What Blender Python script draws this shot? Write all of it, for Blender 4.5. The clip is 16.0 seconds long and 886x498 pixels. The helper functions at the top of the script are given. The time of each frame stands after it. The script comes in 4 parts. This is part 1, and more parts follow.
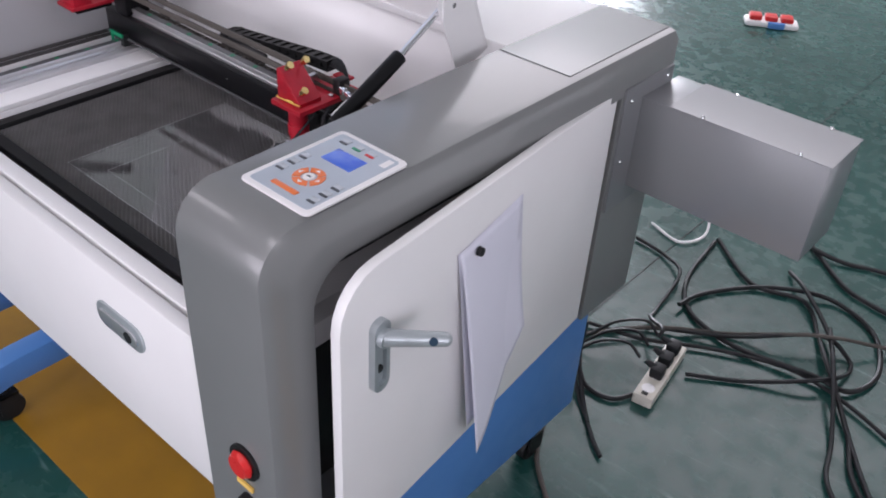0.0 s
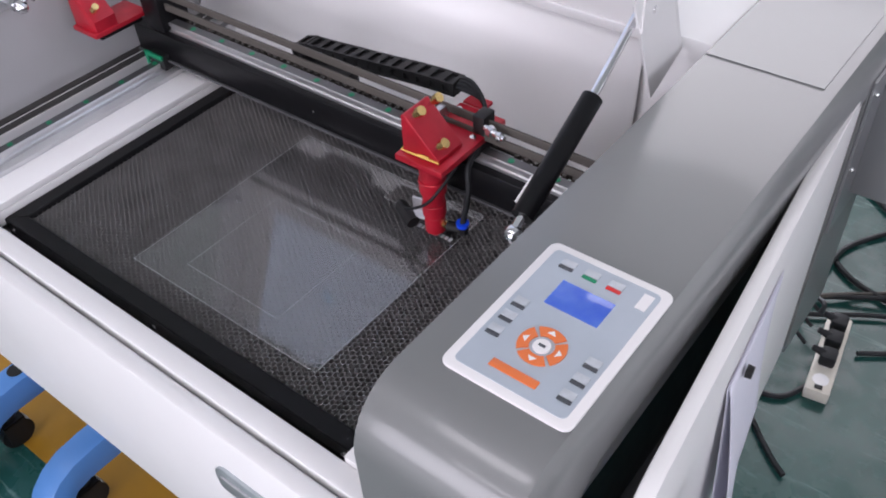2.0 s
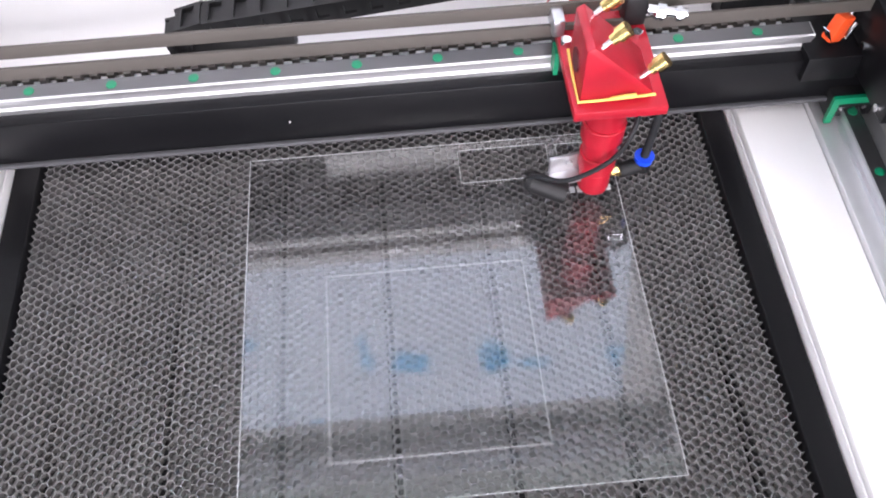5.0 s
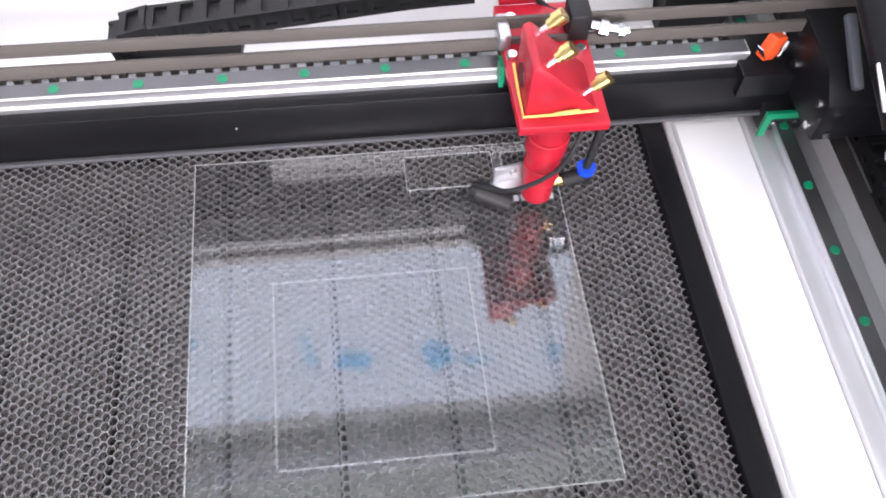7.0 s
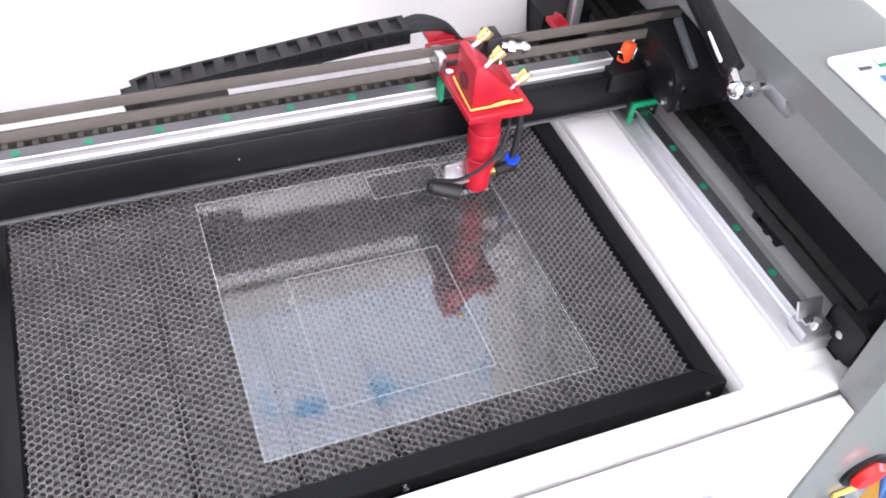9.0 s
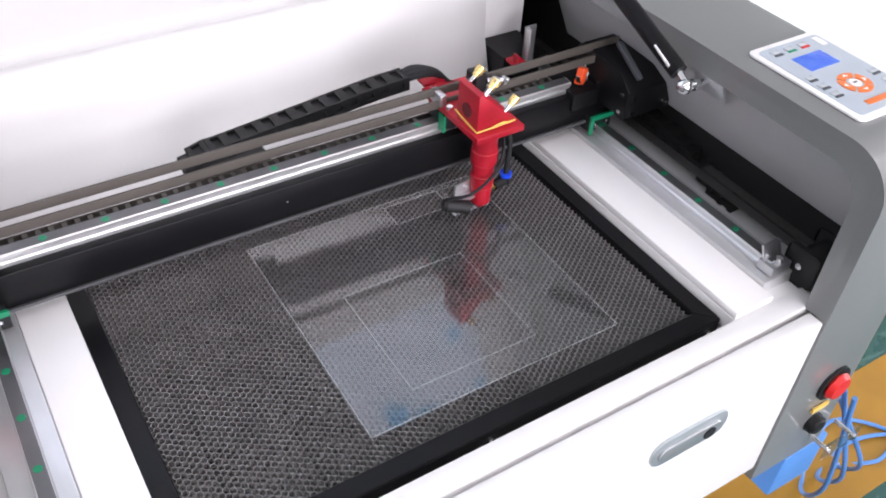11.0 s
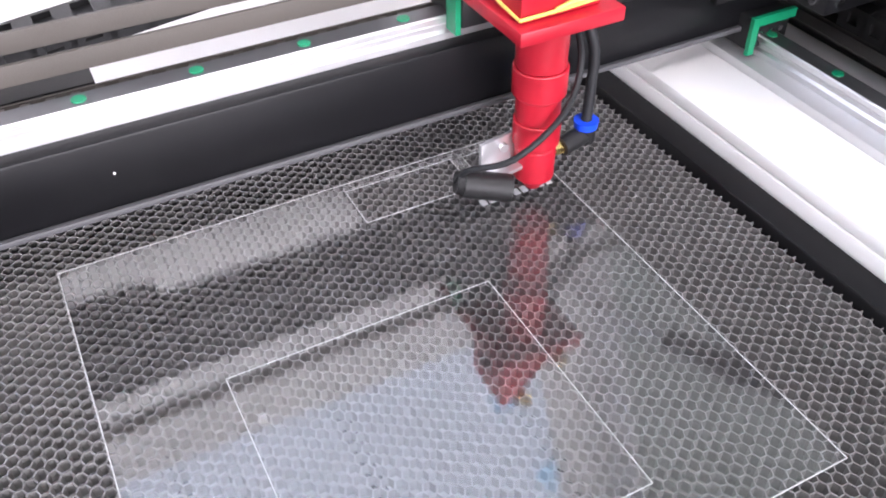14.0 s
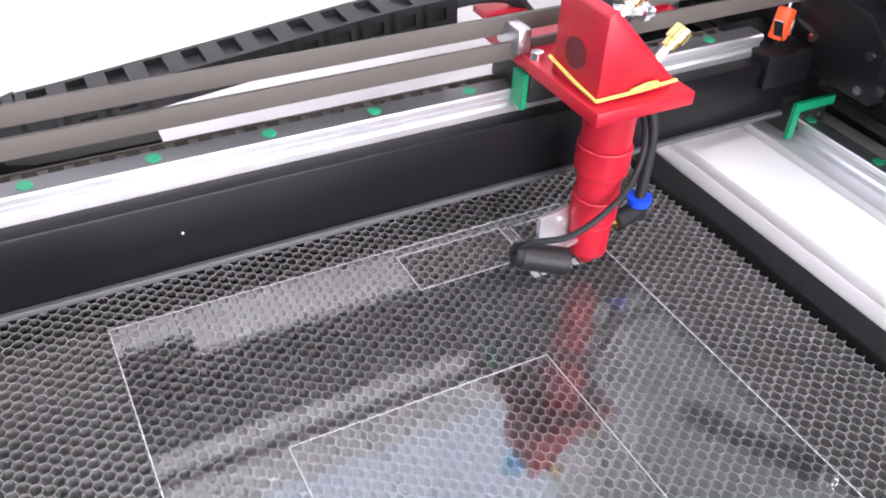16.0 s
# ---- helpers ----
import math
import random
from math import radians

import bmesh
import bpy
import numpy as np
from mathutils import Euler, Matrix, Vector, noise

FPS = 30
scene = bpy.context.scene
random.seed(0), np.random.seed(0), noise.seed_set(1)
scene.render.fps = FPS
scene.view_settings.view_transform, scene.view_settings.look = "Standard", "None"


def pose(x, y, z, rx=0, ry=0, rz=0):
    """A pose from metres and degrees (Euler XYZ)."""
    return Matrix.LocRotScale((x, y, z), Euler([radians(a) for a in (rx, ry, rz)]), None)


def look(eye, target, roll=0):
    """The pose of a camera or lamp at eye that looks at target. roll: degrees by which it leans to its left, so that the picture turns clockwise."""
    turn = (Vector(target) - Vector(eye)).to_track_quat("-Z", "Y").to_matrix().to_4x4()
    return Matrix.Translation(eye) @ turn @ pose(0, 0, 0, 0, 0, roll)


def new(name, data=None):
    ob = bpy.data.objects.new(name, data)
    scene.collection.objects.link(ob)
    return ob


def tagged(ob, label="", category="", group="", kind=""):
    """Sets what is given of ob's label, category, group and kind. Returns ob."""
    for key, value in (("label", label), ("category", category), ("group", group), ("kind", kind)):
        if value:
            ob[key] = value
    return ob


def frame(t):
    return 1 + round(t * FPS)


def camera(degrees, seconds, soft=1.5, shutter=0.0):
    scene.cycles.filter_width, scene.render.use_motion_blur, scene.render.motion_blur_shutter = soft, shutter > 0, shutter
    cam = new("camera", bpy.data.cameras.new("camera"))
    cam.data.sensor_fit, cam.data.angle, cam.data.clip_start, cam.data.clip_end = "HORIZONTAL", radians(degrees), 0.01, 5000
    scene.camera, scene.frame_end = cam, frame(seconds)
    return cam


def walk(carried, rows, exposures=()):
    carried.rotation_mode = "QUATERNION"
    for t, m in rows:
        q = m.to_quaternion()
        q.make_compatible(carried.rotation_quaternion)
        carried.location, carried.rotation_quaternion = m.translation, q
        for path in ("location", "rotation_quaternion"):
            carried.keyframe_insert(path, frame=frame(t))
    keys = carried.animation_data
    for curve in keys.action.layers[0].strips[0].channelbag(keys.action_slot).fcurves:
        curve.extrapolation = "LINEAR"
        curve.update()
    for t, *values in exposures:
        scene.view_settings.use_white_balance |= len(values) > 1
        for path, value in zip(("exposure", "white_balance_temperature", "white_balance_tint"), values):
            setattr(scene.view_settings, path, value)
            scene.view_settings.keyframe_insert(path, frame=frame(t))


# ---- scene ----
cam = camera(53.3, 16.0, soft=1.9)
PATH = [
    (0, (1.216, -0.828, 1.575), (0.189, 0.43, 0.407), 3.7),
    (0.5, (1.23, -0.84, 1.594), (0.235, 0.348, 0.329), 3.0),
    (1, (1.207, -0.814, 1.607), (0.208, 0.357, 0.33), 2.9),
    (1.5, (1.048, -0.722, 1.595), (-0.001, 0.438, 0.347), 0.0),
    (2, (0.804, -0.65, 1.56), (-0.143, 0.465, 0.197), -3.8),
    (2.5, (0.648, -0.613, 1.508), (-0.195, 0.432, 0.026), -2.2),
    (3, (0.475, -0.489, 1.453), (-0.196, 0.457, -0.176), -12.8),
    (5.5, (0.138, -0.468, 1.429), (0.286, 0.613, -0.247), 2.1),
    (6, (0.131, -0.462, 1.44), (0.303, 0.595, -0.249), 3.7),
    (6.5, (0.138, -0.463, 1.441), (0.319, 0.585, -0.253), 3.9),
    (7, (0.15, -0.463, 1.447), (0.337, 0.58, -0.249), 3.9),
    (7.5, (0.145, -0.469, 1.447), (0.341, 0.592, -0.238), 3.7),
    (8, (0.079, -0.454, 1.444), (0.438, 0.58, -0.229), 6.7),
    (8.5, (0.024, -0.508, 1.468), (0.584, 0.544, -0.139), 11.6),
    (9, (-0.019, -0.648, 1.491), (0.571, 0.567, 0.016), 6.9),
    (11.5, (-0.2283, -0.7359, 1.5362), (0.1177, -0.2402, 1.0122), 3.52),
    (12, (-0.1751, -0.6712, 1.4518), (0.1637, -0.1627, 0.9353), 3.34),
    (12.5, (-0.0783, -0.5713, 1.3586), (0.2255, -0.0585, 0.8251), 1.73),
    (13, (-0.0067, -0.4954, 1.2653), (0.2728, 0.0274, 0.7280), 0.02),
    (13.5, (0.0402, -0.4283, 1.1976), (0.3109, 0.0983, 0.6596), -0.53),
    (14, (0.0492, -0.4230, 1.1930), (0.3195, 0.1112, 0.6624), -0.86),
    (14.5, (0.0481, -0.4236, 1.1920), (0.3213, 0.1215, 0.6741), -0.43),
    (15, (0.0533, -0.4139, 1.2011), (0.3217, 0.1246, 0.6739), -0.38),
    (15.5, (0.0512, -0.3849, 1.2052), (0.3366, 0.1416, 0.6748), 2.22),
    (16, (0.0051, -0.3924, 1.2003), (0.3163, 0.1542, 0.7059), 3.26),
]
walk(cam, [(t, look(e, g, r)) for t, e, g, r in PATH],
     exposures=[(0, -1.34, 6300, 18), (0.7, -1.28, 6300, 18), (1.5, -1.12, 6250, 17), (2.3, -1.15, 6250, 16), (3.2, -0.75, 6350, 14), (5.5, 0.22, 6400, 15), (9.0, 0.33, 6400, 15), (11.3, -0.50, 6450, 14),
                (12.5, -0.20, 6450, 14), (14.0, 0.42, 6400, 15), (16.0, 0.42, 6400, 15)])

# ---- light: a factory hall with rows of fluorescent lamps ----
world = bpy.data.worlds.new("hall_air")
scene.world = world
world.use_nodes = True
world.node_tree.nodes["Background"].inputs[0].default_value = (0.80, 0.90, 1.0, 1)
world.node_tree.nodes["Background"].inputs[1].default_value = 0.10


def ceiling_lamp(x, y, z, sx, sy, watts, rz=0):
    d = bpy.data.lights.new("fluorescent_lamp", "AREA")
    d.shape, d.size, d.size_y, d.energy = "RECTANGLE", sx, sy, watts
    d.color = (1.0, 0.945, 0.965)
    ob = new("fluorescent_lamp", d)
    ob.matrix_world = pose(x, y, z, 0, 0, rz)


LAMPS = [(-2.4, -2.0, 45), (0.6, -2.0, 65), (3.6, -2.0, 60), (0.6, -5.4, 60)]
for lx, ly, watts in LAMPS:
    ceiling_lamp(lx, ly, 3.95, 1.8, 0.8, watts)
# bright roof light behind the machine
ceiling_lamp(-0.9, 4.7, 3.95, 4.9, 3.0, 390)
# unseen area lamp, added low in the north to brighten the lid's film
d = bpy.data.lights.new("north_fill_lamp", "AREA")
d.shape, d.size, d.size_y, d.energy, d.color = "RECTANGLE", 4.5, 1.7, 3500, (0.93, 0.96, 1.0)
new("north_fill_lamp", d).matrix_world = look((-4.4, 8.8, 1.0), (0.1, 0.0, 1.2))
# unseen area lamp, added in the south for strong front light on lid and pan
d = bpy.data.lights.new("south_fill_lamp", "AREA")
d.shape, d.size, d.size_y, d.energy, d.color = "RECTANGLE", 5.0, 3.0, 640, (0.98, 0.945, 1.0)
new("south_fill_lamp", d).matrix_world = look((0.2, -6.5, 2.0), (0.2, 0.0, 1.2))
# unseen area lamp, added in the east to brighten the side door
d = bpy.data.lights.new("east_fill_lamp", "AREA")
d.shape, d.size, d.size_y, d.energy, d.color = "RECTANGLE", 4.0, 2.0, 330, (0.96, 0.945, 1.0)
new("east_fill_lamp", d).matrix_world = look((7.0, -1.5, 2.4), (0.6, 0.0, 0.9))

# ---- materials ----
def nodes_of(name, rough, metal=0.0, coat=0.0, coat_rough=0.09):
    m = bpy.data.materials.new(name)
    m.use_nodes = True
    nt = m.node_tree
    b = nt.nodes["Principled BSDF"]
    b.inputs["Roughness"].default_value = rough
    b.inputs["Metallic"].default_value = metal
    b.inputs["Coat Weight"].default_value = coat
    b.inputs["Coat Roughness"].default_value = coat_rough
    return m, nt, b


def noise_node(nt, scale, detail=4.0, coord="Object"):
    tc = nt.nodes.new("ShaderNodeTexCoord")
    n = nt.nodes.new("ShaderNodeTexNoise")
    n.inputs["Scale"].default_value = scale
    n.inputs["Detail"].default_value = detail
    nt.links.new(tc.outputs[coord], n.inputs["Vector"])
    return n


def ramp(nt, fac, stops):
    r = nt.nodes.new("ShaderNodeValToRGB")
    e = r.color_ramp.elements
    e[0].position, e[0].color = stops[0][0], (*stops[0][1], 1)
    e[1].position, e[1].color = stops[-1][0], (*stops[-1][1], 1)
    for p, c in stops[1:-1]:
        k = e.new(p)
        k.color = (*c, 1)
    nt.links.new(fac, r.inputs["Fac"])
    return r


def paint(name, col, rough=0.45, metal=0.0, vary=0.06, scale=6.0, grain=900.0, bump=0.02, coat=0.0, spec=0.5, rvar=0.08):
    """Painted or moulded surface: broad tone drift, fine grain in relief and gloss."""
    m, nt, b = nodes_of(name, rough, metal, coat)
    b.inputs["Specular IOR Level"].default_value = spec
    n = noise_node(nt, scale)
    lo = tuple(c * (1 - vary) for c in col)
    hi = tuple(min(1, c * (1 + vary)) for c in col)
    r = ramp(nt, n.outputs["Fac"], [(0.3, lo), (0.7, hi)])
    nt.links.new(r.outputs["Color"], b.inputs["Base Color"])
    g = noise_node(nt, grain, 2.0)
    bp = nt.nodes.new("ShaderNodeBump")
    bp.inputs["Strength"].default_value = bump
    bp.inputs["Distance"].default_value = 0.001
    nt.links.new(g.outputs["Fac"], bp.inputs["Height"])
    nt.links.new(bp.outputs["Normal"], b.inputs["Normal"])
    n2 = noise_node(nt, scale * 5)
    mr = nt.nodes.new("ShaderNodeMapRange")
    mr.inputs["To Min"].default_value = max(0.02, rough - rvar)
    mr.inputs["To Max"].default_value = min(1, rough + rvar)
    nt.links.new(n2.outputs["Fac"], mr.inputs["Value"])
    nt.links.new(mr.outputs["Result"], b.inputs["Roughness"])
    return m


WHITE = paint("white_powder_coat", (0.80, 0.79, 0.79), 0.42, vary=0.02, bump=0.05)
GREY = paint("grey_powder_coat", (0.185, 0.19, 0.19), 0.32, vary=0.03, bump=0.02, grain=1500, coat=0.45, rvar=0.015)
GREY_IN = paint("pale_grey_sheet", (0.42, 0.42, 0.43), 0.35, vary=0.05, bump=0.05)
DUCT = paint("grey_satin_sheet", (0.21, 0.215, 0.225), 0.30, metal=0.2, vary=0.04, bump=0.02, rvar=0.02, coat=0.35)
BLACK = paint("black_anodised", (0.006, 0.006, 0.007), 0.34, vary=0.2, bump=0.04, spec=0.2)
GREYBLACK = paint("dark_grey_flange", (0.07, 0.07, 0.075), 0.45, vary=0.1, scale=20, bump=0.04)
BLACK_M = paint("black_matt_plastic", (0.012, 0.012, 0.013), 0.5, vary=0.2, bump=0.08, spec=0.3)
RUBBER = paint("dark_rubber_belt", (0.030, 0.028, 0.027), 0.75, vary=0.2, bump=0.1)
CABLE = paint("black_cable_sheath", (0.013, 0.014, 0.016), 0.58, vary=0.3, scale=30, spec=0.3)
RED = paint("red_anodised", (0.42, 0.010, 0.025), 0.38, metal=0.15, vary=0.15, scale=40, bump=0.05)
REDP = paint("red_plastic", (0.62, 0.02, 0.02), 0.3, vary=0.06, scale=40)
ORANGE = paint("orange_plastic", (0.80, 0.09, 0.02), 0.35, vary=0.06, scale=40)
KEYORANGE = paint("orange_key_print", (0.78, 0.19, 0.05), 0.35, vary=0.05, scale=40)
GREEN = paint("green_plastic", (0.0, 0.22, 0.10), 0.4, vary=0.08, scale=60)
BLUE = paint("blue_powder_coat", (0.085, 0.235, 0.56), 0.4, vary=0.05, bump=0.06)
BLUEP = paint("blue_plastic", (0.01, 0.07, 0.75), 0.35, vary=0.05)
CHROME = paint("ground_steel", (0.78, 0.78, 0.80), 0.16, metal=1.0, vary=0.05, scale=20)
# steel darkened: the rail tops' dark reflection is put into this colour
RAILTOP = paint("dark_reflection_steel", (0.15, 0.15, 0.155), 0.33, metal=0.8, vary=0.1, scale=20)
RAILM = paint("ground_rail_steel", (0.70, 0.70, 0.71), 0.40, metal=1.0, vary=0.05, scale=20)
DKRED = paint("hole_shade_red", (0.10, 0.004, 0.010), 0.6)
STEEL = paint("dull_steel", (0.55, 0.55, 0.57), 0.35, metal=1.0, vary=0.1, scale=30)
ALU = paint("milled_aluminium", (0.62, 0.62, 0.64), 0.38, metal=0.85, vary=0.06, scale=30)
PROFILE = paint("satin_aluminium_profile", (0.60, 0.60, 0.61), 0.36, metal=0.6, vary=0.05, scale=20)
BRASS = paint("brass", (0.75, 0.55, 0.22), 0.25, metal=1.0, vary=0.1, scale=60)
BLUELOCK = paint("dark_blue_lock_barrel", (0.015, 0.04, 0.07), 0.35)
PAPER = paint("printer_paper", (0.68, 0.68, 0.77), 0.8, vary=0.02, bump=0.1, grain=300)
BAND = paint("yellow_rubber_band", (0.80, 0.52, 0.12), 0.6, vary=0.1, scale=60)
IVORY = paint("ivory_plastic", (0.66, 0.62, 0.54), 0.4, vary=0.05, scale=30)
HANDLE = paint("cast_zinc", (0.42, 0.46, 0.48), 0.34, metal=0.5, vary=0.06, scale=40)
LABEL = paint("white_label", (0.82, 0.80, 0.80), 0.5, vary=0.02)
FACE = paint("grey_membrane", (0.42, 0.47, 0.53), 0.38, vary=0.03, scale=30)
KEYDARK = paint("dark_key_print", (0.06, 0.065, 0.075), 0.4, vary=0.05)
KEYCLEAR = paint("pale_key_dome", (0.50, 0.53, 0.57), 0.22, vary=0.06, scale=200, coat=0.4)
BROWNBELT = paint("brown_black_timing_belt", (0.075, 0.066, 0.058), 0.7, vary=0.15, bump=0.1)
HALLWALL = paint("off_white_hall_wall", (0.55, 0.55, 0.54), 0.8, vary=0.05, scale=1.0)
TRAY = paint("mottled_grey_tray", (0.32, 0.305, 0.305), 0.6, vary=0.12, scale=12)
YELLOW = paint("yellow_floor_paint", (0.31, 0.155, 0.009), 0.42, vary=0.10, scale=9)


def floor_material():
    m, nt, b = nodes_of("green_epoxy_floor", 0.22)
    b.inputs["Specular IOR Level"].default_value = 0.38
    big = noise_node(nt, 1.6, 6)
    fine = noise_node(nt, 22, 8)
    mix = nt.nodes.new("ShaderNodeMath")
    mix.operation = "MULTIPLY_ADD"
    mix.inputs[1].default_value = 0.35
    nt.links.new(fine.outputs["Fac"], mix.inputs[0])
    nt.links.new(big.outputs["Fac"], mix.inputs[2])
    r = ramp(nt, mix.outputs[0], [(0.40, (0.009, 0.050, 0.042)), (0.70, (0.015, 0.070, 0.060)), (0.92, (0.045, 0.115, 0.10))])
    # scuffs and their glare, both put into the colour: thin pale streaks in broken patches
    tc = nt.nodes.new("ShaderNodeTexCoord")
    mp = nt.nodes.new("ShaderNodeMapping")
    mp.inputs["Rotation"].default_value = (0, 0, radians(35))
    mp.inputs["Scale"].default_value = (3.0, 26.0, 1.0)
    nt.links.new(tc.outputs["Object"], mp.inputs["Vector"])
    sn = nt.nodes.new("ShaderNodeTexNoise")
    sn.inputs["Scale"].default_value, sn.inputs["Detail"].default_value, sn.inputs["Distortion"].default_value = 2.2, 9.0, 1.2
    nt.links.new(mp.outputs["Vector"], sn.inputs["Vector"])
    sr = ramp(nt, sn.outputs["Fac"], [(0.60, (0.0,) * 3), (0.74, (0.6,) * 3)])
    sc = nt.nodes.new("ShaderNodeMix")
    sc.data_type = "RGBA"
    sc.inputs[7].default_value = (0.15, 0.25, 0.23, 1)
    nt.links.new(sr.outputs["Color"], sc.inputs[0])
    nt.links.new(r.outputs["Color"], sc.inputs[6])
    nt.links.new(sc.outputs[2], b.inputs["Base Color"])
    rr = ramp(nt, fine.outputs["Fac"], [(0.35, (0.19,) * 3), (0.7, (0.36,) * 3)])
    nt.links.new(rr.outputs["Color"], b.inputs["Roughness"])
    bp = nt.nodes.new("ShaderNodeBump")
    bp.inputs["Strength"].default_value = 0.02
    bp.inputs["Distance"].default_value = 0.002
    nt.links.new(fine.outputs["Fac"], bp.inputs["Height"])
    nt.links.new(bp.outputs["Normal"], b.inputs["Normal"])
    return m


def acrylic():
    """Thin clear sheet: straight transmission, mirror gloss by Schlick's law on each face."""
    m = bpy.data.materials.new("clear_acrylic")
    m.use_nodes = True
    nt = m.node_tree
    nt.nodes.remove(nt.nodes["Principled BSDF"])
    lw = nt.nodes.new("ShaderNodeLayerWeight")
    lw.inputs["Blend"].default_value = 0.5
    pw = nt.nodes.new("ShaderNodeMath")
    pw.operation, pw.inputs[1].default_value = "POWER", 5.0
    nt.links.new(lw.outputs["Facing"], pw.inputs[0])
    ma = nt.nodes.new("ShaderNodeMath")
    ma.operation, ma.inputs[1].default_value, ma.inputs[2].default_value = "MULTIPLY_ADD", 0.92, 0.080
    nt.links.new(pw.outputs[0], ma.inputs[0])
    tr = nt.nodes.new("ShaderNodeBsdfTransparent")
    tr.inputs["Color"].default_value = (0.965, 0.97, 0.975, 1)
    gl = nt.nodes.new("ShaderNodeBsdfGlossy")
    gl.inputs["Roughness"].default_value = 0.0
    mix = nt.nodes.new("ShaderNodeMixShader")
    nt.links.new(ma.outputs[0], mix.inputs[0])
    nt.links.new(tr.outputs[0], mix.inputs[1])
    nt.links.new(gl.outputs[0], mix.inputs[2])
    nt.links.new(mix.outputs[0], nt.nodes["Material Output"].inputs["Surface"])
    return m


def film_pane():
    """Whitish protective film on the window, with blue print smudges, letting light through."""
    m = bpy.data.materials.new("filmed_window")
    m.use_nodes = True
    nt = m.node_tree
    nt.nodes.remove(nt.nodes["Principled BSDF"])
    n = noise_node(nt, 9.0, 2)
    r = ramp(nt, n.outputs["Fac"], [(0.62, (0.86, 0.89, 0.96)), (0.68, (0.34, 0.64, 0.86))])
    d = nt.nodes.new("ShaderNodeBsdfDiffuse")
    t = nt.nodes.new("ShaderNodeBsdfTranslucent")
    mix = nt.nodes.new("ShaderNodeMixShader")
    mix.inputs[0].default_value = 0.85
    for s in (d, t):
        nt.links.new(r.outputs["Color"], s.inputs["Color"])
    nt.links.new(d.outputs[0], mix.inputs[1])
    nt.links.new(t.outputs[0], mix.inputs[2])
    nt.links.new(mix.outputs[0], nt.nodes["Material Output"].inputs["Surface"])
    return m


def screen():
    m, nt, b = nodes_of("lit_blue_display", 0.12)
    n = noise_node(nt, 60)
    r = ramp(nt, n.outputs["Fac"], [(0.35, (0.09, 0.22, 0.90)), (0.7, (0.16, 0.34, 1.0))])
    nt.links.new(r.outputs["Color"], b.inputs["Emission Color"])
    b.inputs["Base Color"].default_value = (0.02, 0.03, 0.2, 1)
    b.inputs["Emission Strength"].default_value = 0.9
    return m


FLOOR, ACRYLIC, FILM, SCREEN = floor_material(), acrylic(), film_pane(), screen()
ENGRAVE = paint("frosted_engraving", (0.52, 0.53, 0.54), 0.7, vary=0.03)
HONEY = paint("honeycomb_aluminium", (0.215, 0.208, 0.208), 0.45, metal=0.3, vary=0.12, scale=25)


# ---- mesh helpers ----
def box(bm, x0, x1, y0, y1, z0, z1, bevel=0.0, seg=2):
    r = bmesh.ops.create_cube(bm, size=1, matrix=Matrix.LocRotScale(((x0 + x1) / 2, (y0 + y1) / 2, (z0 + z1) / 2), None, (x1 - x0, y1 - y0, z1 - z0)))
    if bevel:
        es = list({e for v in r["verts"] for e in v.link_edges})
        bmesh.ops.bevel(bm, geom=es, offset=bevel, segments=seg, affect="EDGES", profile=0.5)
    return bm


def boxm(bm, m, sx, sy, sz, bevel=0.0):
    """A box centred on the pose m."""
    r = bmesh.ops.create_cube(bm, size=1, matrix=m @ Matrix.Diagonal((sx, sy, sz, 1)))
    if bevel:
        bmesh.ops.bevel(bm, geom=list({e for v in r["verts"] for e in v.link_edges}), offset=bevel, segments=2, affect="EDGES", profile=0.5)
    return bm


def rod(bm, a, b, r0, r1=None, seg=16):
    a, b = Vector(a), Vector(b)
    d = b - a
    m = Matrix.Translation((a + b) / 2) @ d.to_track_quat("Z", "Y").to_matrix().to_4x4()
    bmesh.ops.create_cone(bm, cap_ends=True, segments=seg, radius1=r0, radius2=r0 if r1 is None else r1, depth=d.length, matrix=m)
    return bm


def ball(bm, c, r, seg=14):
    bmesh.ops.create_uvsphere(bm, u_segments=seg, v_segments=seg // 2 + 2, radius=r, matrix=Matrix.Translation(c))
    return bm


def prism(bm, pts, axis, lo, hi, bevel=0.0):
    """Extrudes a closed outline along an axis; the outline's pair follows the order of the other two axes."""
    k = "xyz".index(axis)
    def at(p, v):
        q = list(p)
        q.insert(k, v)
        return q
    a = [bm.verts.new(at(p, lo)) for p in pts]
    b = [bm.verts.new(at(p, hi)) for p in pts]
    bm.faces.new(a)
    bm.faces.new(b[::-1])
    for i in range(len(pts)):
        j = (i + 1) % len(pts)
        bm.faces.new((a[j], a[i], b[i], b[j]))
    bmesh.ops.recalc_face_normals(bm, faces=bm.faces)
    if bevel:
        es = [e for e in bm.edges if len(e.link_faces) == 2 and e.calc_face_angle(0) > 0.9]
        bmesh.ops.bevel(bm, geom=es, offset=bevel, segments=2, affect="EDGES", profile=0.5)
    return bm


def arc(cx, cy, r, a0, a1, n=8):
    return [(cx + r * math.cos(radians(a0 + (a1 - a0) * i / n)), cy + r * math.sin(radians(a0 + (a1 - a0) * i / n))) for i in range(n + 1)]


def round_rect(x0, x1, y0, y1, r, n=5):
    return arc(x1 - r, y1 - r, r, 0, 90, n) + arc(x0 + r, y1 - r, r, 90, 180, n) + arc(x0 + r, y0 + r, r, 180, 270, n) + arc(x1 - r, y0 + r, r, 270, 360, n)


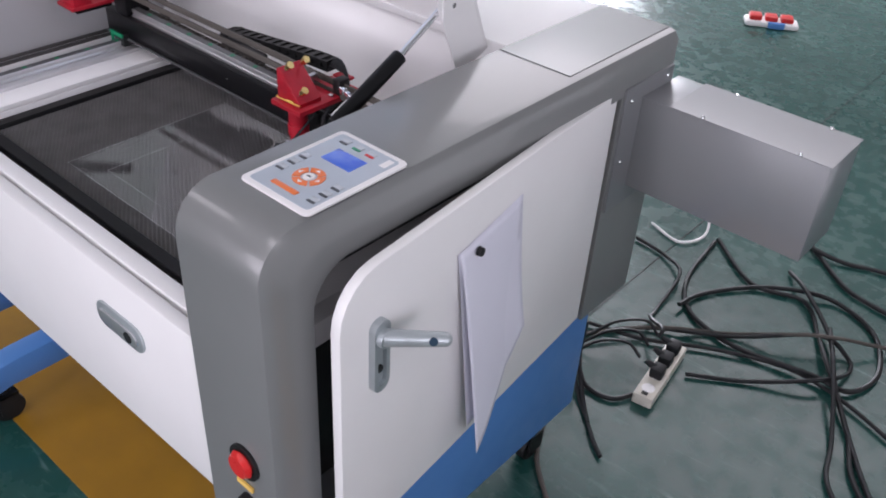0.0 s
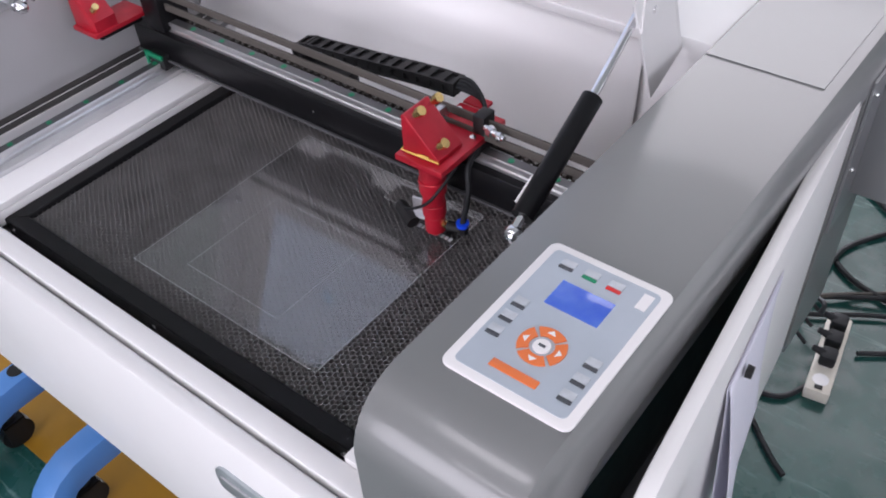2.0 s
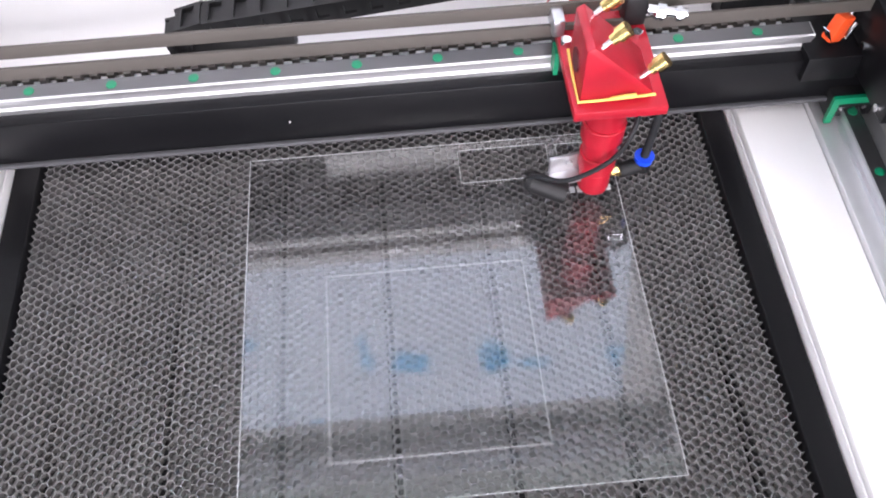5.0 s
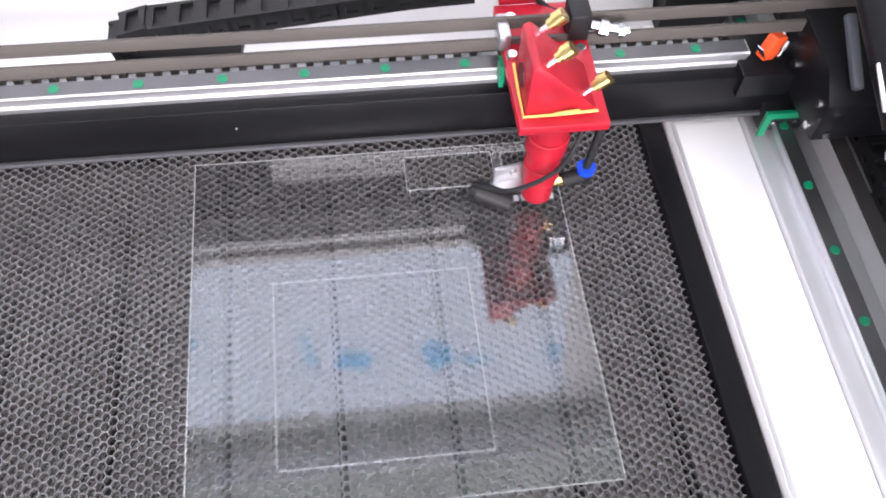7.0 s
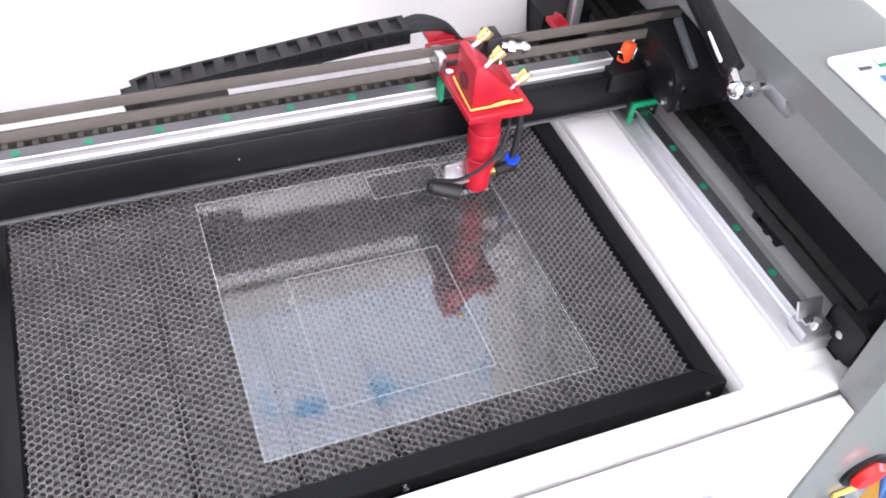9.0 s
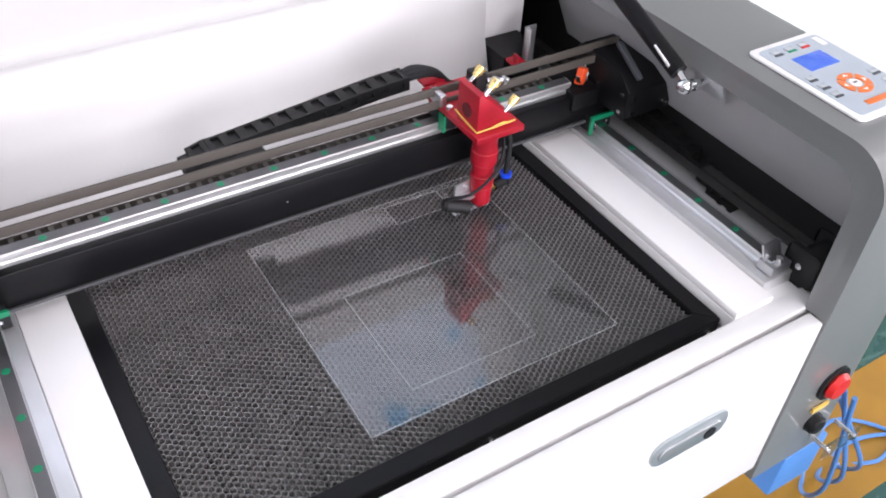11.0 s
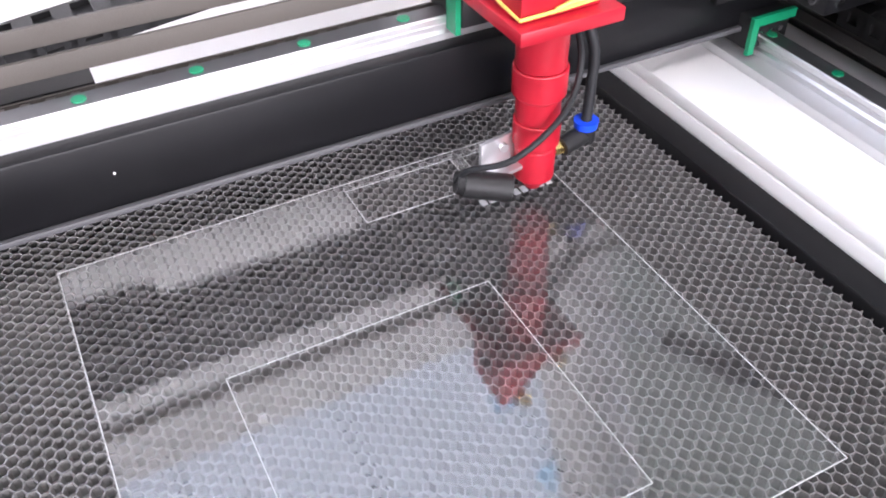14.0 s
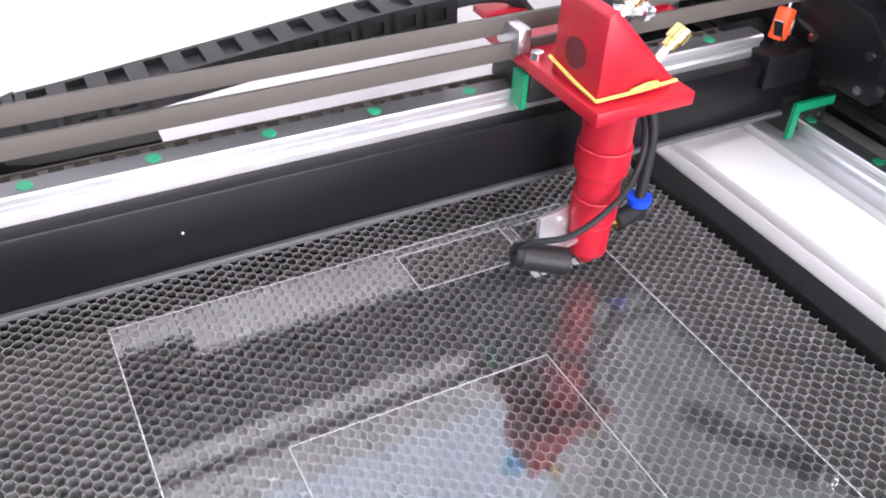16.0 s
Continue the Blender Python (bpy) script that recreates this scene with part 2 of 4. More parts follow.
def ring(bm, outer, inner, axis, lo, hi):
    """A flat frame between two outlines with the same number of points."""
    k = "xyz".index(axis)
    def at(p, v):
        q = list(p)
        q.insert(k, v)
        return q
    n = len(outer)
    L = [[bm.verts.new(at(p, v)) for p in o] for o in (outer, inner) for v in (lo, hi)]
    oa, ob, ia, ib = L
    for i in range(n):
        j = (i + 1) % n
        for f in ((oa[i], oa[j], ob[j], ob[i]), (ia[j], ia[i], ib[i], ib[j]), (ob[i], ob[j], ib[j], ib[i]), (oa[j], oa[i], ia[i], ia[j])):
            bm.faces.new(f)
    bmesh.ops.recalc_face_normals(bm, faces=bm.faces)
    return bm


def smooth_path(pts, n=8):
    """A Catmull-Rom line through the points."""
    P = [Vector(p) for p in pts]
    P = [P[0] * 2 - P[1]] + P + [P[-1] * 2 - P[-2]]
    out = []
    for i in range(1, len(P) - 2):
        a, b, c, d = P[i - 1:i + 3]
        for k in range(n):
            t = k / n
            out.append(0.5 * ((2 * b) + (c - a) * t + (2 * a - 5 * b + 4 * c - d) * t * t + (3 * b - a - 3 * c + d) * t ** 3))
    return out + [P[-2]]


def sweep(bm, line, r, seg=8):
    rings = []
    up = Vector((0, 0, 1))
    for i, p in enumerate(line):
        t = (line[min(i + 1, len(line) - 1)] - line[max(i - 1, 0)]).normalized()
        s = t.cross(up)
        s = s.normalized() if s.length > 1e-4 else Vector((1, 0, 0))
        u = s.cross(t)
        rings.append([bm.verts.new(p + (s * math.cos(a) + u * math.sin(a)) * r) for a in [2 * math.pi * k / seg for k in range(seg)]])
    for a, b in zip(rings, rings[1:]):
        for k in range(seg):
            bm.faces.new((a[k], a[(k + 1) % seg], b[(k + 1) % seg], b[k]))
    bm.faces.new(rings[0][::-1])
    bm.faces.new(rings[-1])
    return bm


def part(name, bm, material, parent=None, label="", smooth=True):
    me = bpy.data.meshes.new(name)
    bm.to_mesh(me)
    bm.free()
    me.materials.append(material)
    if smooth:
        me.polygons.foreach_set("use_smooth", [True] * len(me.polygons))
        me.set_sharp_from_angle(angle=radians(38))
    ob = new(name, me)
    if parent is not None:
        ob.parent = parent
    if label:
        ob["label"] = label
    return ob


def again(ob, m, parent=None):
    """Another object on the same mesh, moved by m."""
    o = new(ob.name.split(".")[0], ob.data)
    o.parent = parent if parent is not None else ob.parent
    o.matrix_basis = m
    return o


def B():
    return bmesh.new()


def thing(name, label, category, group=""):
    e = new(name)
    e.empty_display_size = 0.05
    return tagged(e, label, category, group)


T = Matrix.Translation

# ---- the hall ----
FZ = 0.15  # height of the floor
VIEW_EYE = Vector((1.215, -0.83, 1.60))
VIEW_FIT = T(VIEW_EYE) @ Matrix.Scale((VIEW_EYE.z - FZ) / VIEW_EYE.z, 4) @ T(-VIEW_EYE)  # scales floor things about the camera's eye so they keep their place in view


def fit_to_view(ob):
    ob.matrix_world = VIEW_FIT @ ob.matrix_world
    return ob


bm = B()
box(bm, -9, 9, -9, 9, FZ - 0.05, FZ)
floor = tagged(part("floor", bm, FLOOR), "green glossy epoxy-painted factory floor with scuffs and painted-in glare", "floor", kind="structure")
bm = B()
box(bm, -9, 9, -0.360, -0.130, 0.0, 0.0015)
fit_to_view(tagged(part("floor_stripe", bm, YELLOW), "ochre yellow painted stripe on the green floor", "floor marking", kind="structure"))
bm = B()
box(bm, 0.329, 0.332, 0.9, 9, 0.0, 0.0015)
fit_to_view(tagged(part("floor_joint", bm, BLACK_M), "thin dark joint in the painted floor", "floor joint", kind="structure"))
bm = B()
box(bm, 0.129, 0.132, -9, -0.10, 0.0, 0.0022)
fit_to_view(tagged(part("floor_joint", bm, BLACK_M), "thin dark joint in the painted floor", "floor joint", kind="structure"))
for nm, c in (("wall_north", (-9, 9, 9, 9.2, 0, 4.6)), ("wall_south", (-9, 9, -9.2, -9, 0, 4.6)), ("wall_east", (9, 9.2, -9, 9, 0, 4.6)), ("wall_west", (-9.2, -9, -9, 9, 0, 4.6))):
    tagged(part(nm, box(B(), *c), HALLWALL), "plain off-white factory hall wall", "wall", kind="structure")
tagged(part("ceiling", box(B(), -9, 9, -9, 9, 4.6, 4.7), HALLWALL), "plain pale factory hall ceiling", "ceiling", kind="structure")

# ---- the laser cutting machine ----
M = thing("laser_cutting_machine", "white and grey laser cutter, lid open, on blue stand", "laser cutter")

# grey end cabinet: one bent sheet over the top, side frame round the door opening
XL, XR, YF, YB, ZT, ZBOT = 0.507, 0.650, -0.415, 0.410, 1.072, 0.575
prof = [(YF, ZBOT)] + [(YF + 0.055 + 0.055 * math.cos(radians(a)), ZT - 0.055 + 0.055 * math.sin(radians(a))) for a in (180, 168, 156, 144, 132, 120, 108, 96, 90)] + [(YB, ZT), (YB, ZBOT)]
prof_in = [(YF + 0.014, ZBOT)] + [(YF + 0.055 + 0.041 * math.cos(radians(a)), ZT - 0.055 + 0.041 * math.sin(radians(a))) for a in (180, 168, 156, 144, 132, 120, 108, 96, 90)] + [(YB - 0.014, ZT - 0.014), (YB - 0.014, ZBOT)]
bm = B()
n = len(prof)
for x0, x1 in ((XL, XR - 0.018),):
    rows_ = [[bm.verts.new((x, *p)) for p in pr] for x, pr in ((x0, prof), (x1, prof), (x1 + 0.010, [(y * 1.0 + (0.0025 if y < 0 else -0.0), z - 0.0025) for y, z in prof]), (XR, [(y + (0.014 if y < 0 else 0), z - (0.014 if z > 0.8 else 0)) for y, z in prof]))]
    for a, b in zip(rows_, rows_[1:]):
        for i in range(n - 1):
            bm.faces.new((a[i], a[i + 1], b[i + 1], b[i]))
    inner = [bm.verts.new((x0, *p)) for p in prof_in]
    deep = [bm.verts.new((x1, *p)) for p in prof_in]
    for i in range(n - 1):
        bm.faces.new((rows_[0][i + 1], rows_[0][i], inner[i], inner[i + 1]))
        bm.faces.new((inner[i + 1], inner[i], deep[i], deep[i + 1]))
    # side frame: strip round the opening behind the door
    oy0, oy1, oz1, r = -0.348, 0.262, 1.006, 0.055
    def nearest(p):
        y, z = p
        return (max(oy0, min(oy1, y)), min(oz1, z))
    open_ring = [(oy0, ZBOT)] + [(oy0 + r + r * math.cos(radians(a)), oz1 - r + r * math.sin(radians(a))) for a in (180, 168, 156, 144, 132, 120, 108, 96, 90)] + [(oy1, oz1), (oy1, ZBOT)]
    ov = [bm.verts.new((XR, *p)) for p in open_ring]
    oi = [bm.verts.new((XR - 0.03, *p)) for p in open_ring]
    for i in range(n - 1):
        bm.faces.new((rows_[-1][i], rows_[-1][i + 1], ov[i + 1], ov[i]))
        bm.faces.new((ov[i], ov[i + 1], oi[i + 1], oi[i]))
bmesh.ops.recalc_face_normals(bm, faces=bm.faces)
cabinet = part("end_cabinet", bm, GREY, M, "grey powder-coated end cabinet with rounded front edge")
part("back_cover", box(B(), XL + 0.001, XR - 0.019, 0.138, YB - 0.002, ZT + 0.0003, ZT + 0.0015), GREY, cabinet)
part("bottom_plate", box(B(), XL + 0.004, XR - 0.02, YF + 0.02, YB - 0.02, ZBOT - 0.004, ZBOT), GREY, cabinet)
# black sheet stands in for the shade inside the cabinet
part("interior_shade_sheet", box(B(), XR - 0.075, XR - 0.072, YF + 0.03, YB - 0.03, ZBOT, ZT - 0.03), BLACK_M, cabinet)
part("inner_shelf", box(B(), XR - 0.071, XR - 0.032, -0.345, 0.26, 0.86, 0.90, 0.008), GREY_IN, cabinet)

# inner plate towards the bed, with rim
bm = B()
plate = [(0.14, ZT - 0.008), (-0.348, ZT - 0.008), (-0.372, ZT - 0.016), (-0.388, ZT - 0.033), (-0.397, ZT - 0.060), (-0.397, 0.8665), (0.14, 0.8665)]
va, vb = [[bm.verts.new((XL + 0.008 + e + (ZT - 0.008 - z) * 0.4456, y, z)) for y, z in plate] for e in (0.0, 0.003)]
bm.faces.new(va)
bm.faces.new(vb[::-1])
for i in range(len(plate)):
    bm.faces.new((va[i - 1], va[i], vb[i], vb[i - 1]))
bmesh.ops.recalc_face_normals(bm, faces=bm.faces)
part("inner_plate", bm, GREY_IN, cabinet, "pale grey inner side plate")
bm = B()
out = [(YF + 0.003, 0.866)] + [(YF + 0.055 + 0.052 * math.cos(radians(a)), ZT - 0.055 + 0.052 * math.sin(radians(a))) for a in (180, 160, 140, 120, 105, 90)] + [(0.14, ZT - 0.003)]
inn = [(YF + 0.030, 0.866)] + [(YF + 0.030 + 0.035 + 0.035 * math.cos(radians(a)), ZT - 0.030 - 0.035 + 0.035 * math.sin(radians(a))) for a in (180, 160, 140, 120, 105, 90)] + [(0.14, ZT - 0.030)]
lo = [[bm.verts.new((x, *p)) for p in pr] for x, pr in ((XL + 0.001, out), (XL - 0.001, inn), (XL + 0.012, inn))]
for a, b in zip(lo, lo[1:]):
    for i in range(len(a) - 1):
        bm.faces.new((a[i], a[i + 1], b[i + 1], b[i]))
bmesh.ops.recalc_face_normals(bm, faces=bm.faces)
part("inner_rim", bm, GREY, cabinet)

# emergency stop on the column front
bm = B()
# black disc stands in for the shade in the button's recess
rod(bm, (0.590, YF + 0.002, 0.722), (0.590, YF - 0.004, 0.722), 0.0265, seg=28)
stop = part("emergency_stop", bm, BLACK_M, M, "red mushroom emergency stop on a black disc for its shaded recess")
bm = B()
rod(bm, (0.590, YF - 0.004, 0.722), (0.590, YF - 0.007, 0.722), 0.017, 0.017, 24)
rod(bm, (0.590, YF - 0.007, 0.722), (0.590, YF - 0.014, 0.722), 0.0200, 0.016, 28)
part("button", bm, REDP, stop, "red mushroom button")
bm = B()
box(bm, 0.572, 0.602, YF - 0.004, YF - 0.001, 0.674, 0.682)
part("tag", bm, BAND, stop, "yellow tag")
bm = B()
rod(bm, (0.590, YF + 0.002, 0.645), (0.590, YF - 0.010, 0.645), 0.0155, 0.014, 24)
rod(bm, (0.590, YF - 0.010, 0.645), (0.590, YF - 0.013, 0.645), 0.012, 0.011, 20)
part("key_switch", bm, BLACK_M, M, "black round key switch")
bm = B()
for i in range(5):
    box(bm, 0.600 + i * 0.016, 0.612 + i * 0.016, YF + 0.03, YF + 0.07, 0.552, 0.571, 0.002)
box(bm, 0.59, 0.69, YF + 0.028, YF + 0.032, 0.545, 0.571)
part("slotted_bracket", bm, ALU, M, "slotted metal bracket below the column")

guard = part("clear_guard", box(B(), 0.598, 0.668, YF - 0.030, YF - 0.0275, 0.590, 0.622, 0.0008), ACRYLIC, M, "small clear plastic guard plate below the key switch")
for x in (0.606, 0.655):
    part("guard_bolt", rod(B(), (x, YF - 0.001, 0.606), (x, YF - 0.034, 0.606), 0.0032, seg=10), CHROME, guard)

# control panel
PX0, PX1, PY0, PY1, PZ = 0.535, 0.643, -0.347, -0.194, 1.0725
panel = part("control_panel", prism(B(), round_rect(PX0, PX1, PY0, PY1, 0.008), "z", PZ, PZ + 0.003, 0.0008), LABEL, M, "control panel with white border, grey keypad and blue display")
PZ += 0.003
part("keypad", prism(B(), round_rect(PX0 + 0.0075, PX1 - 0.0075, PY0 + 0.0075, PY1 - 0.0075, 0.005), "z", PZ, PZ + 0.0006), FACE, panel, "grey membrane keypad")
part("display", box(B(), 0.5655, 0.6110, -0.2570, -0.2290, PZ, PZ + 0.0012, 0.0004), SCREEN, panel, "lit blue liquid crystal display")
PZ += 0.0006
def key(x, y, w, h, colour, lab):
    k = part("key", box(B(), x - w / 2, x + w / 2, y - h / 2, y + h / 2, PZ, PZ + 0.0012, 0.0004), KEYCLEAR, panel, lab)
    part("key_bar", box(B(), x - w / 2, x + w / 2, y - h / 2 - 0.0036, y - h / 2 - 0.0004, PZ, PZ + 0.0009), colour, k)
for i, (c, lab) in enumerate(((KEYDARK, "grey key"), (GREEN, "key with green bar"), (REDP, "key with red bar"))):
    key(0.560 + i * 0.021, -0.2115, 0.012, 0.007, c, lab)
for i in range(3):
    key(0.552, -0.2660 - i * 0.0165, 0.011, 0.007, KEYDARK, "grey key with dark bar")
    key(0.6265, -0.2865 - i * 0.0170, 0.011, 0.007, KEYDARK, "grey key with dark bar")
part("label_strip", box(B(), 0.623, 0.6315, -0.2235, -0.2065, PZ, PZ + 0.0006), LABEL, panel, "blank white sticker")
part("key_bar_wide", box(B(), 0.5665, 0.6055, -0.3300, -0.3225, PZ, PZ + 0.0008, 0.0003), KEYORANGE, panel, "orange key bar")
DX, DY = 0.5885, -0.2945
for k in range(4):
    pts = [(DX + 0.0185 * math.cos(radians(a)), DY + 0.0185 * math.sin(radians(a))) for a in range(90 * k - 40, 90 * k + 41, 8)]
    pts += [(DX + 0.0095 * math.cos(radians(a)), DY + 0.0095 * math.sin(radians(a))) for a in range(90 * k + 40, 90 * k - 41, -8)]
    seg = part("arrow_key", prism(B(), pts, "z", PZ, PZ + 0.0010), KEYORANGE, panel, "orange arrow key")
    c, s = math.cos(radians(90 * k)), math.sin(radians(90 * k))
    tri = [(0.0165, 0), (0.0125, 0.0035), (0.0125, -0.0035)]
    part("arrow", prism(B(), [(DX + c * u - s * v, DY + s * u + c * v) for u, v in tri], "z", PZ + 0.001, PZ + 0.0013), LABEL, seg)
bm = B()
rod(bm, (DX, DY, PZ), (DX, DY, PZ + 0.0012), 0.0070, 0.0065, 24)
centre = part("centre_key", bm, LABEL, panel, "round white centre key")
part("key_mark", box(B(), DX - 0.0028, DX + 0.0028, DY - 0.0012, DY + 0.0012, PZ + 0.0012, PZ + 0.0015), KEYDARK, centre)

# side door, ajar
DA = math.atan2(0.050, 0.56)
door = part("side_door", prism(B(), [(0.0, 0.585), (0.0, 1.018)] + [(-0.615 + 0.062 + 0.062 * math.cos(radians(a)), 1.018 - 0.062 + 0.062 * math.sin(radians(a))) for a in (90, 108, 126, 144, 162, 180)] + [(-0.615, 0.585)], "x", 0.0, 0.014, 0.002), WHITE, M, "white side door standing slightly open")
door.matrix_basis = Matrix.Translation((0.634, 0.252, 0)) @ Matrix.Rotation(DA, 4, "Z")
bm = B()
ring(bm, round_rect(-0.568, -0.541, 0.841, 0.945, 0.012), round_rect(-0.562, -0.547, 0.850, 0.905, 0.006), "x", 0.014, 0.023)
box(bm, -0.002 + 0.0165, 0.0175, -0.564, -0.545, 0.846, 0.940)
lever_base = part("handle", bm, HANDLE, door, "cast grey lever handle")
bm = B()
rod(bm, (0.018, -0.5545, 0.923), (0.030, -0.5545, 0.923), 0.0125, 0.0115, 20)
a, b = Vector((0.024, -0.556, 0.924)), Vector((0.074, -0.507, 0.916))
rod(bm, a, b, 0.0105, 0.0085, 20)
ball(bm, b, 0.0085)
part("lever", bm, HANDLE, lever_base)
bm = B()
c, out_ = a.lerp(b, 0.80), Vector((0.62, -0.70, 0.36)).normalized()
rod(bm, c + out_ * 0.0075, c + out_ * 0.0096, 0.0052, seg=14)
part("lever_lock", bm, BLUELOCK, lever_base)
bm = B()
# black disc stands in for the shaded keyhole
rod(bm, (0.0175, -0.5545, 0.873), (0.0205, -0.5545, 0.873), 0.005)
part("keyhole_disc", bm, BLACK_M, lever_base)

# front drawer
front = part("front_panel", box(B(), -0.340, 0.506, -0.4125, -0.392, 0.600, 0.866, 0.0025), WHITE, M, "white front panel with a recessed pull handle")
bm = B()
prism(bm, round_rect(0.279, 0.388, 0.761, 0.804, 0.019), "y", -0.4165, -0.412, 0.0015)
pull = part("pull_handle", bm, HANDLE, front, "grey recessed pull handle")
part("grip", prism(B(), round_rect(0.287, 0.376, 0.771, 0.793, 0.010), "y", -0.4195, -0.4165, 0.001), ALU, pull)
bm = B()
rod(bm, (0.358, -0.4196, 0.781), (0.358, -0.4208, 0.781), 0.0085)
part("lock", bm, BLACK_M, pull)
# white top round the bed
part("front_ledge", box(B(), -0.340, 0.600, -0.387, -0.362, 0.850, 0.8685, 0.002), WHITE, M, "white sheet-metal ledge in front of the bed")
for nm, x0, x1 in (("side_ledge", 0.423, 0.600), ("side_ledge", -0.354, -0.176)):
    part(nm, box(B(), x0, x1, -0.3618, 0.30, 0.846, 0.866, 0.001), WHITE, M, "white ledge beside the bed")
for x0, x1 in ((0.4235, 0.4800), (-0.226, -0.1765)):
    part("cover_strip", box(B(), x0, x1, -0.3618, 0.30, 0.8662, 0.8760, 0.0015), WHITE, M, "white folded cover strip beside the honeycomb bed")
part("left_side_panel", box(B(), -0.360, -0.355, -0.41, 0.14, 0.866, 1.064), GREY_IN, M, "pale grey left inner side panel")
part("left_cabinet", box(B(), -0.500, -0.361, -0.4125, 0.41, 0.575, ZT, 0.012), GREY, M, "grey left end cabinet")
part("left_belt_tray", box(B(), -0.354, -0.245, -0.391, 0.30, 0.80, 0.845), WHITE, M)
part("body_shell", box(B(), -0.360, 0.57, -0.390, 0.40, 0.600, 0.790), WHITE, M, "white sheet-metal machine body")

# bed
bm = B()
FX0, FX1, FY0, FY1, FW = -0.1755, 0.4220, -0.3465, 0.30, 0.0215
def mitre(bm, a, b, c, d, z0=0.829, z1=0.8565):
    lo_ = [bm.verts.new((*p, z0)) for p in (a, b, c, d)]
    hi_ = [bm.verts.new((*p, z1)) for p in (a, b, c, d)]
    bm.faces.new(lo_[::-1]); bm.faces.new(hi_)
    for i in range(4):
        j = (i + 1) % 4
        bm.faces.new((lo_[i], lo_[j], hi_[j], hi_[i]))
    bmesh.ops.bevel(bm, geom=[e for e in bm.edges], offset=0.0012, segments=1, affect="EDGES")
    return bm
G = 0.0005
I0, I1, J0, J1 = FX0 + FW, FX1 - FW, FY0 + FW, FY1 - FW
bed = part("bed_frame", mitre(B(), (FX0 + G, FY0), (FX1 - G, FY0), (I1 - G, J0), (I0 + G, J0)), BLACK, M, "black aluminium frame of the honeycomb bed")
part("frame_bar", mitre(B(), (FX1, FY0 + G), (FX1, FY1), (I1, J1), (I1, J0 + G)), BLACK, bed)
part("frame_bar", mitre(B(), (FX0, FY1), (FX0, FY0 + G), (I0, J0 + G), (I0, J1)), BLACK, bed)
for x in (0.405, 0.12, -0.16):
    part("frame_screw", rod(B(), (x, FY0 + 0.001, 0.844), (x, FY0 - 0.0015, 0.844), 0.0028, seg=10), CHROME, bed)
# tray and support blades under the honeycomb
part("tray", box(B(), FX0, FX1, FY0, FY1, 0.8200, 0.8385), TRAY, bed, "grey tray under the honeycomb")
for i in range(7):
    x = -0.115 + i * 0.0805
    part("support_blade", box(B(), x - 0.0030, x + 0.0030, J0, J1, 0.8387, 0.8430), BLACK_M, bed)

# honeycomb: thin cell walls standing on the blades
def honeycomb():
    px, py, t, z0, z1 = 0.01065, 0.0071, 0.00030, 0.8432, 0.8500
    V, F = [], []
    def wall(p, q):
        d = (Vector(q) - Vector(p)).normalized()
        s = Vector((-d.y, d.x)) * t
        k = len(V)
        for z in (z0, z1):
            for u, sg in ((p, 1), (q, 1), (q, -1), (p, -1)):
                V.append((u[0] + s.x * sg, u[1] + s.y * sg, z))
        F.extend(((k + 4, k + 5, k + 6, k + 7), (k, k + 1, k + 5, k + 4), (k + 2, k + 3, k + 7, k + 6)))
    rng = random.Random(4)
    jig = {}
    def worn(x, y):
        q = (round(x * 2e3), round(y * 2e3))
        if q not in jig:
            jig[q] = (x + rng.gauss(0, 0.00012) + 0.0007 * noise.noise(Vector((x * 14, y * 14, 0))), y + rng.gauss(0, 0.00012) + 0.0007 * noise.noise(Vector((x * 14, y * 14, 5))))
        return jig[q]
    for i in range(int((I1 - I0) / (px / 2)) + 2):
        for j in range(int((0.10 - J0) / py) + 2):
            cx, cy = I0 + i * px / 2, J0 + (j + 0.5 * (i % 2)) * py
            P = [(cx + px / 3, cy), (cx + px / 6, cy + py / 2), (cx - px / 6, cy + py / 2), (cx - px / 3, cy)]
            P = [worn(*p) for p in P]
            for p, q in zip(P, P[1:]):
                if all(I0 - 0.002 < u[0] < I1 + 0.002 and J0 - 0.002 < u[1] for u in (p, q)):
                    wall(p, q)
    me = bpy.data.meshes.new("honeycomb")
    me.from_pydata(V, [], F)
    me.materials.append(HONEY)
    ob = new("honeycomb", me)
    ob.parent = bed
    return tagged(ob, "aluminium honeycomb cutting bed", kind="stuff")
honeycomb()

